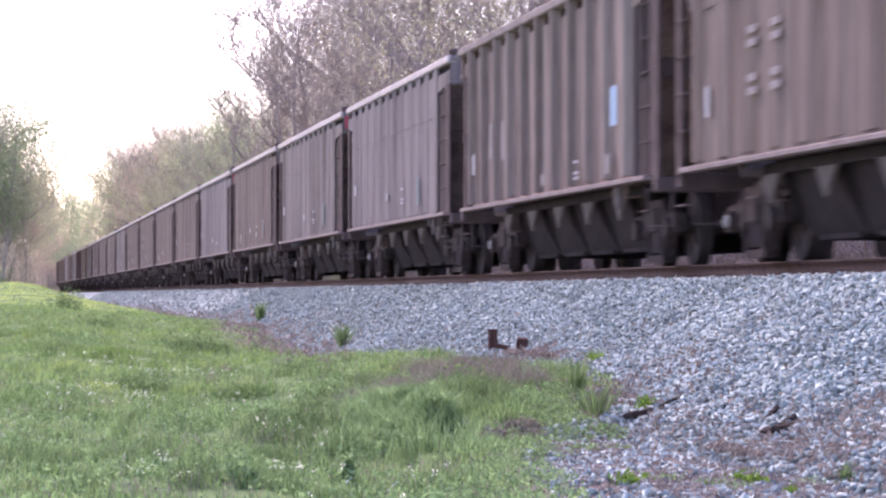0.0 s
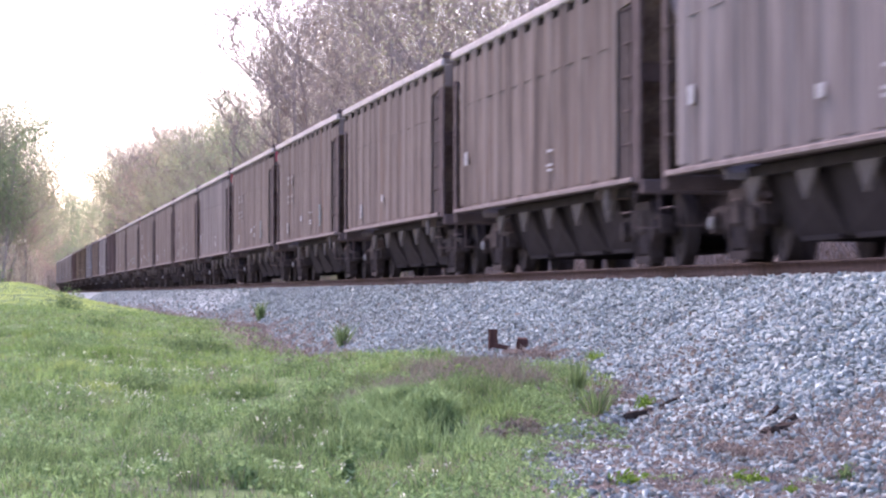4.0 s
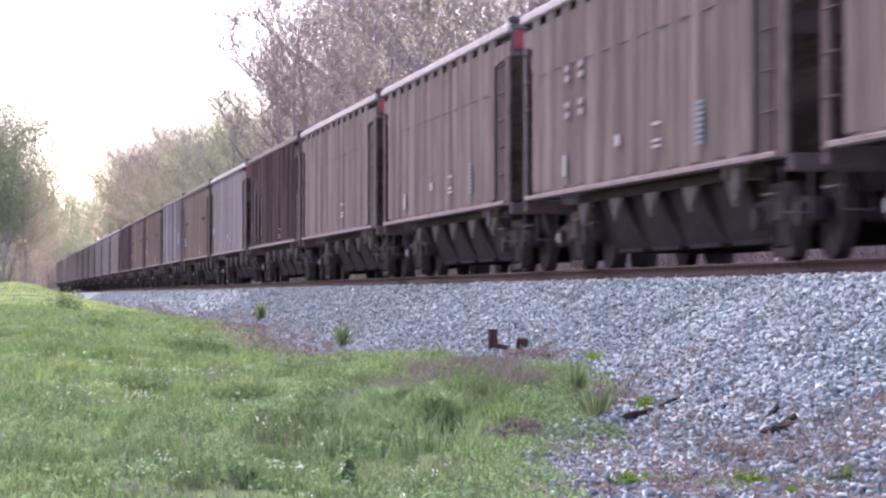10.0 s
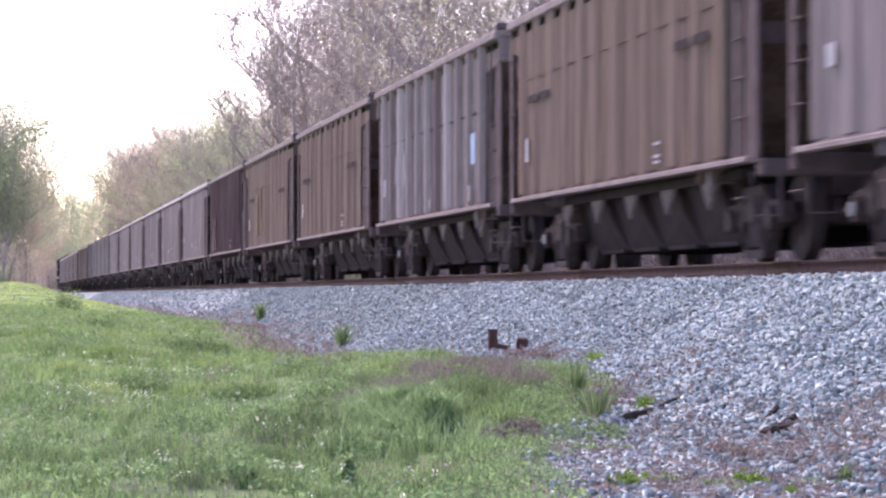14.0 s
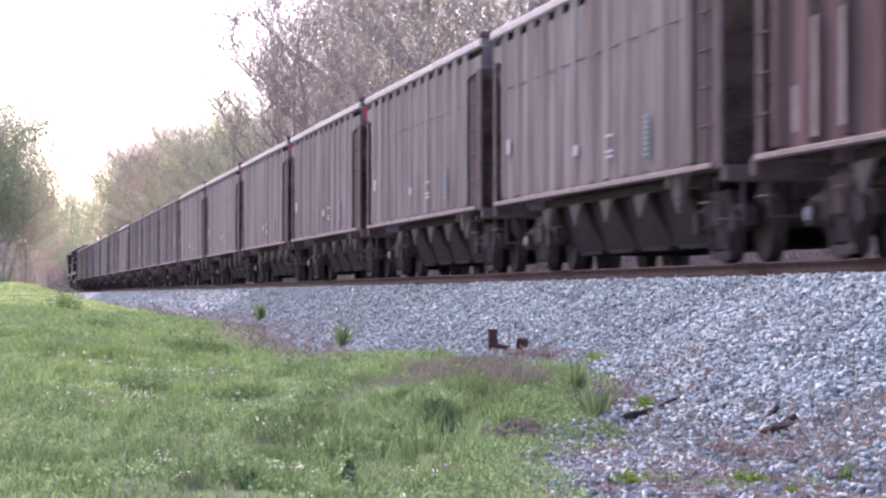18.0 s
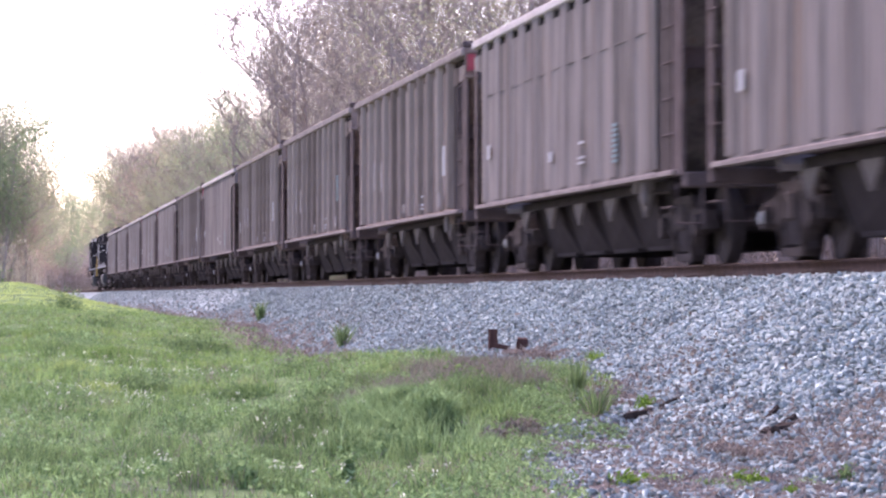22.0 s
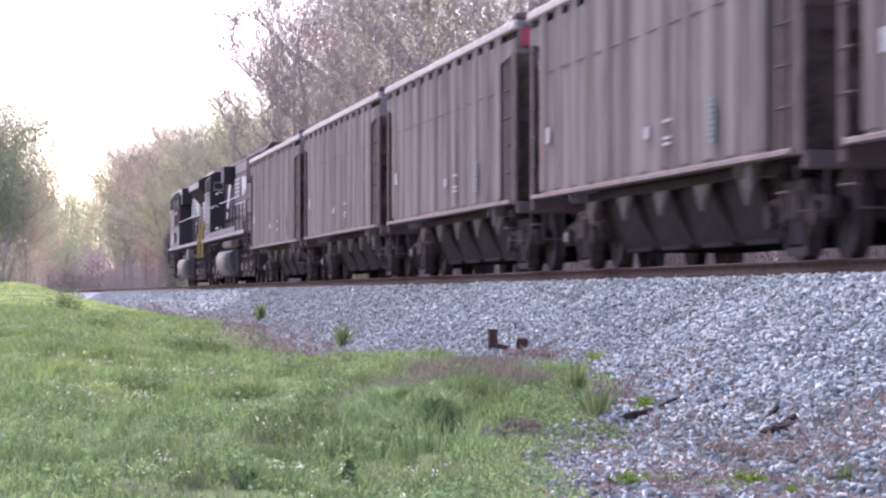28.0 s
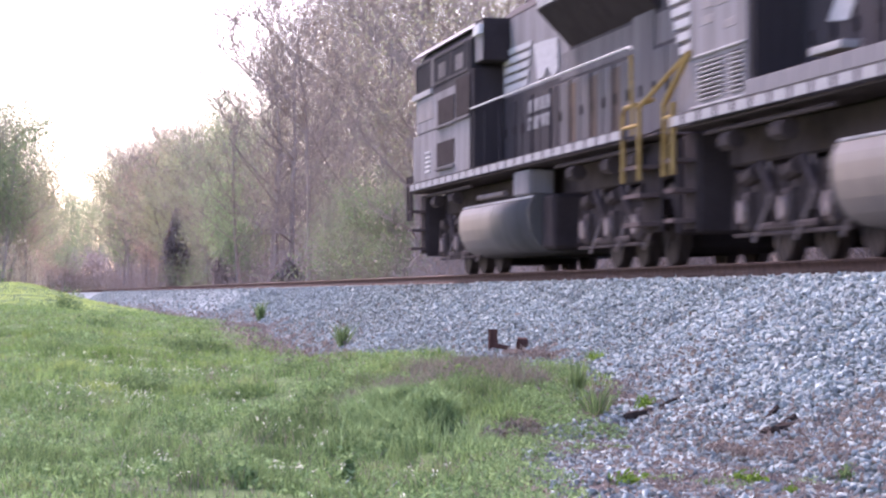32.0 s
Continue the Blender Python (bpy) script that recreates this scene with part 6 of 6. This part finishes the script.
near_clumps = (
        (3.00, 27.58, 0.42, 0.26, "herb", 2600, 0.02, "bright green leafy herb clump in the meadow"), (3.31, 28.44, 0.35, 0.22, "herb", 1800, 0.02, "bright green leafy herb clump in the meadow"),
        (2.50, 24.30, 0.22, 0.15, "weed", 900, 0.018, "dark green leafy clump in the meadow"), (2.69, 21.85, 0.3, 0.14, "herb", 1500, 0.016, "green leafy clump in the meadow"),
        (3.72, 23.92, 0.3, 0.13, "weed", 1300, 0.016, "dark green leafy clump in the meadow"), (3.86, 21.85, 0.3, 0.1, "herb", 1400, 0.014, "soft green leafy clump in the meadow"),
        (3.70, 22.42, 0.14, 0.1, "straw", 600, 0.012, "withered brown weed clump in the grass"), (4.64, 25.40, 0.25, 0.1, "herb", 900, 0.015, "soft green leafy clump in the meadow"))
far_clumps = (
        (3.26, 46.55, 0.5, 0.22, "weed", 1500, 0.03, "dark green leafy clump on the meadow"), (2.81, 49.31, 0.45, 0.16, "weed", 1100, 0.03, "dark green leafy clump on the meadow"),
        (1.38, 47.58, 0.7, 0.12, "herb", 1200, 0.035, "soft green leafy clump in the meadow"), (1.41, 30.87, 0.35, 0.12, "weed", 1000, 0.018, "dark green leggy weeds in the meadow"),
        (0.50, 25.20, 0.3, 0.1, "weed", 900, 0.016, "dark green leggy weeds in the meadow"), (1.48, 23.68, 0.3, 0.12, "herb", 1200, 0.016, "green leafy clump in the meadow"),
        (2.40, 29.51, 0.3, 0.13, "weed", 1100, 0.02, "dark green leafy clump on the meadow"), (0.25, 20.02, 0.2, 0.1, "herb", 1100, 0.014, "soft green leafy clump in the meadow"),
        (0.76, 21.79, 0.22, 0.09, "weed", 900, 0.014, "dark green leggy weeds in the meadow"), (1.85, 20.77, 0.16, 0.13, "weed", 900, 0.014, "dark green leafy clump in the meadow"),
        (3.21, 32.65, 0.3, 0.12, "weed", 900, 0.02, "dark green leafy clump in the meadow"), (2.57, 19.36, 0.3, 0.08, "herb", 1200, 0.013, "soft green leafy clump in the meadow"),
        (4.48, 21.58, 0.14, 0.05, "lime", 500, 0.012, "low green weed at the stones"), (3.88, 17.23, 0.12, 0.04, "herb", 400, 0.012, "low green weed among the stones"),
        (4.11, 16.77, 0.2, 0.05, "herb", 700, 0.012, "low green weed among the stones"), (4.77, 17.24, 0.14, 0.04, "herb", 400, 0.012, "low green weed among the stones"))
for x, y, w, h, mat, n, size, text in near_clumps + far_clumps:
    mound(x, y, w, h, mat, n, size, text)
for x, y, w in ((5.56, 62.32, 0.5), (5.22, 55.26, 0.5), (4.98, 50.19, 0.45), (4.84, 46.69, 0.4), (3.62, 36.79, 0.4), (4.45, 47.51, 0.4), (3.75, 34.47, 0.3)):
    mound(x, y, w, 0.05, "litter", 800, 0.026, "mauve-brown dead stalks on bare soil", "leaf_litter")
for x, y, w in ((4.3, 24.6, 0.26), (4.5, 24.0, 0.22), (4.2, 23.3, 0.26), (4.6, 25.6, 0.24), (4.0, 22.3, 0.26), (4.35, 22.7, 0.2), (4.45, 26.8, 0.3), (4.1, 25.6, 0.3), (4.2, 21.4, 0.14), (3.8, 20.6, 0.24), (4.75, 27.8, 0.3), (4.72, 24.8, 0.2), (4.56, 23.0, 0.22), (4.4, 23.6, 0.24), (4.33, 24.2, 0.24), (4.9, 26.2, 0.26), (4.7, 22.8, 0.16), (5.05, 27.2, 0.24)):
    mound(x, y, w, 0.07, "herb", 1100, 0.013, "soft low green herbs at the edge of the meadow")
for x, y, w in ((5.43, 31.79, 0.28), (5.67, 31.76, 0.3), (5.65, 30.49, 0.22), (4.97, 29.61, 0.3)):
    mound(x, y, w, 0.07, "litter", 900, 0.018, "heap of brown dead leaves beside the posts", "leaf_litter")
for x, y, w in ((5.0, 19.6, 0.2), (5.2, 19.3, 0.22), (5.45, 18.95, 0.24), (5.6, 18.6, 0.22), (5.3, 18.2, 0.2), (4.85, 19.3, 0.18), (4.67, 18.74, 0.2), (4.92, 18.86, 0.22), (5.05, 18.53, 0.24), (4.08, 17.06, 0.2), (5.03, 17.78, 0.2), (4.65, 17.54, 0.18), (4.62, 16.70, 0.16), (3.65, 15.90, 0.2), (5.20, 17.75, 0.2), (3.75, 17.39, 0.2), (5.39, 25.70, 0.14), (5.02, 24.52, 0.14), (5.24, 25.2, 0.2), (5.1, 24.6, 0.2), (4.92, 24.1, 0.16), (4.08, 22.1, 0.16), (4.09, 21.5, 0.2), (4.24, 21.4, 0.2), (4.35, 21.0, 0.18), (3.9, 20.9, 0.2), (4.5, 22.2, 0.16)):
    mound(x, y, w * 1.15, 0.04, "litter", 1100, 0.014, "brown soil and dead leaves among the stones", "leaf_litter")
for x, y, w in ((3.05, 25.1, 0.12), (3.3, 26.2, 0.13), (3.62, 27.4, 0.14), (4.3, 28.9, 0.2), (4.5, 27.8, 0.18), (4.05, 22.9, 0.14)):
    mound(x, y, w * 1.25, 0.12, "straw", 900, 0.016, "mauve-brown withered weeds in the meadow")


def white_heads(x, y, width, heads):
    """Leggy stems with small flat white flower heads."""
    rng = np.random.default_rng(int(x * 1000 + y * 100) + 9999)
    root = np.stack([x + rng.normal(0, width, heads), y + rng.normal(0, width * 2.5, heads), np.zeros(heads)], -1)
    root[:, 2] = land(root[:, 0], root[:, 1])
    top = root + np.stack([rng.normal(0, 0.03, heads), rng.normal(0, 0.03, heads), rng.uniform(0.07, 0.16, heads)], -1)
    ob = tagged(new("wildflowers"), "leggy white-flowered wild plants in the grass", "flowers", kind="stuff")
    v, f = tubes(np.concatenate([root, top, np.full((heads, 1), 0.0025), np.full((heads, 1), 0.0015)], 1), 3)
    part("stalk", raw_mesh("stalk", v, f, M["herb"]), None, ob)
    v, f = leaf_quads(rng, root * 0.6 + top * 0.4, heads * 8, 0.03, 0.016)
    part("foliage", raw_mesh("foliage", v, f, M["herb"]), None, ob)
    v, f = leaf_quads(rng, top, heads * 7, 0.011, 0.0075)
    part("petals", raw_mesh("petals", v, f, M["petal"]), None, ob)


for x, y, w, n in ((1.42, 37.72, 0.16, 18), (1.49, 32.64, 0.14, 16), (1.92, 32.32, 0.16, 22), (0.45, 29.57, 0.16, 18), (1.09, 29.00, 0.18, 26), (0.81, 29.28, 0.12, 12), (2.38, 31.48, 0.16, 14), (1.99, 22.67, 0.12, 14), (2.32, 21.91, 0.12, 8), (0.91, 17.39, 0.08, 14), (1.77, 18.12, 0.09, 10), (1.24, 25.90, 0.2, 14), (0.21, 23.31, 0.15, 10), (1.80, 25.00, 0.2, 10), (2.87, 23.67, 0.1, 6)):
    white_heads(x, y, w, n)


def slab(name, x, y, length, width, height, turn, tilt, mat, label, upright=False):
    rng = random.Random(int(x * 1000 + y * 100))
    bm = bmesh.new()
    n = 7
    rings = []
    for i in range(n):
        t = i / (n - 1) - 0.5
        w = width * (1 - 0.25 * abs(t)) * rng.uniform(0.85, 1.1) / 2
        h = height * rng.uniform(0.85, 1.1)
        ring = []
        for a, b in ((-1, 0), (-0.8, 0.8), (-0.2, 1.0), (0.6, 0.9), (1, 0.2), (0.9, -0.15)):
            q = (a * w + rng.uniform(-0.1, 0.1) * w, t * length, b * h) if not upright else (a * w, (b - 0.4) * width * 0.9, (t + 0.42) * height)
            ring.append(bm.verts.new(q))
        rings.append(ring)
    fs = [bm.faces.new(rings[0]), bm.faces.new(rings[-1][::-1])]
    for a, b in zip(rings, rings[1:]):
        for k in range(6):
            fs.append(bm.faces.new((a[k], b[k], b[(k + 1) % 6], a[(k + 1) % 6])))
    bmesh.ops.recalc_face_normals(bm, faces=fs)
    return lone(name, bm, M[mat], label, name.replace("_", " "), pose(x, y, on_ground(x, y) + (0 if upright else 0.022 if tilt > 15 else -0.005), tilt, 0, turn))


slab("wooden_post", 5.70, 34.46, 0, 0.105, 0.27, 12, 0, "post", "short weathered red-brown wooden post in the ballast", True)
slab("wooden_stub", 5.76, 32.80, 0, 0.14, 0.15, -8, 6, "post", "broken low wooden stub beside the ballast", True)
slab("wooden_plank", 5.75, 33.61, 0.36, 0.05, 0.05, 84, 12, "post", "weathered gray plank between two posts")
slab("fallen_branch", 5.12, 23.33, 0.5, 0.07, 0.05, -62, 8, "wood", "dark rotten branch lying on ballast stones")
slab("fallen_branch", 5.36, 23.29, 0.55, 0.035, 0.03, -50, 14, "wood", "thin dark broken branch on ballast stones")
slab("rotten_wood", 5.16, 19.61, 0.17, 0.075, 0.025, -70, 20, "wood", "splintered piece of dark rotten wood")
slab("rotten_wood", 5.25, 19.60, 0.15, 0.06, 0.03, -58, 24, "wood", "splintered piece of dark rotten wood")
slab("rotten_wood", 5.15, 19.78, 0.13, 0.08, 0.04, -30, 8, "wood", "crumbling piece of dark rotten wood")
slab("rotten_wood", 5.31, 20.25, 0.18, 0.04, 0.025, -42, 26, "wood", "splinter of dark rotten wood on stones")
slab("rotten_wood", 4.66, 17.69, 0.12, 0.05, 0.03, -40, 0, "wood", "small chip of dark rotten wood")
slab("rotten_wood", 5.22, 19.45, 0.24, 0.13, 0.05, -64, 10, "wood", "broad splintered lump of dark rotten wood")
slab("dead_stick", 2.83, 21.65, 0.22, 0.008, 0.008, 86, 4, "rail_white", "bleached dead stick in the grass")
slab("dead_stick", 0.97, 16.96, 0.22, 0.008, 0.008, 80, 4, "rail_white", "bleached dead stick in the grass")
slab("dead_stick", 2.07, 17.93, 0.22, 0.008, 0.008, -30, 20, "rail_white", "bleached dead stick in the grass")
slab("dead_stick", 2.30, 17.60, 0.22, 0.008, 0.008, -35, 20, "rail_white", "bleached dead stick in the grass")
slab("marker_post", 25.93, 1431.04, 0, 0.16, 1.3, 0, 0, "white", "small white marker post beside the track", True)

# wooden ties, the nearest as pieces of their own
tie_mesh = mesh_of("tie", box(bmesh.new(), -1.3, 1.3, -0.115, 0.115, -0.3, -0.17, 0.012), M["tie"])
for i in range(290):
    p, g = track_point(-20 + i * 0.55)
    t = part("tie", tie_mesh, None, track)
    t.matrix_basis = pose(p.x, p.y, p.z, 0, 0, -math.degrees(g))
far_v, far_f = [], []
for i in range(290, 1400):
    p, g = track_point(-20 + i * 0.55)
    r = Vector((math.cos(g), -math.sin(g), 0)) * 1.3
    d = Vector((math.sin(g), math.cos(g), 0)) * 0.115
    k = len(far_v)
    for z in (-0.3, -0.17):
        far_v += [tuple(p - r - d + Vector((0, 0, z))), tuple(p + r - d + Vector((0, 0, z))), tuple(p + r + d + Vector((0, 0, z))), tuple(p - r + d + Vector((0, 0, z)))]
    far_f += [[k + 4, k + 5, k + 6, k + 7], [k, k + 1, k + 5, k + 4], [k + 1, k + 2, k + 6, k + 5], [k + 2, k + 3, k + 7, k + 6], [k + 3, k, k + 4, k + 7]]
tagged(part("far_ties", raw_mesh("far_ties", np.array(far_v), np.array(far_f), M["tie"]), None, track, "dark wooden ties farther along"), kind="stuff")


# ---- what moves ----
TAIL, ENGINES = 653.85, 653.15         # where the cars and the locomotives begin at the start


def run(t):
    """Metres that the train has gone after t seconds: it slows a little."""
    return 20.1688 * t + 0.009114 * t ** 2 - 0.00100966 * t ** 3 + 0.0000182574 * t ** 4


def motions():
    times = [0.5 * k for k in range(65)]

    def ride(thing, start):
        rows = []
        for t in times:
            p, g = track_point(start - run(t))
            rows.append((t, pose(p.x, p.y, p.z, 0, 0, -math.degrees(g))))
        walk(thing, rows)

    for k, thing in enumerate(hoppers):
        ride(thing, TAIL - PITCH * (k + 0.5))
    ride(locos[1], ENGINES + LOCO * 0.5)
    ride(locos[0], ENGINES + LOCO * 1.5)
    # wheels roll; those at the same place in their bogies turn alike
    keyed = {}
    ticks = [k / FPS for k in range(32 * FPS + 1)]
    for thing in (*hoppers, *locos):
        for b in thing.children:
            for w in b.children:
                if not w.name.startswith("wheelset"):
                    continue
                a, r = round(w.location.y, 2), round(w.location.z, 3)
                w.rotation_mode = "QUATERNION"
                if (a, r) not in keyed:
                    walk(w, [(t, pose(0, a, r, math.degrees(run(t) / r) % 360)) for t in ticks])
                    keyed[a, r] = w.animation_data
                else:
                    data = w.animation_data_create()
                    data.action = keyed[a, r].action
                    data.action_slot = keyed[a, r].action_slot


motions()
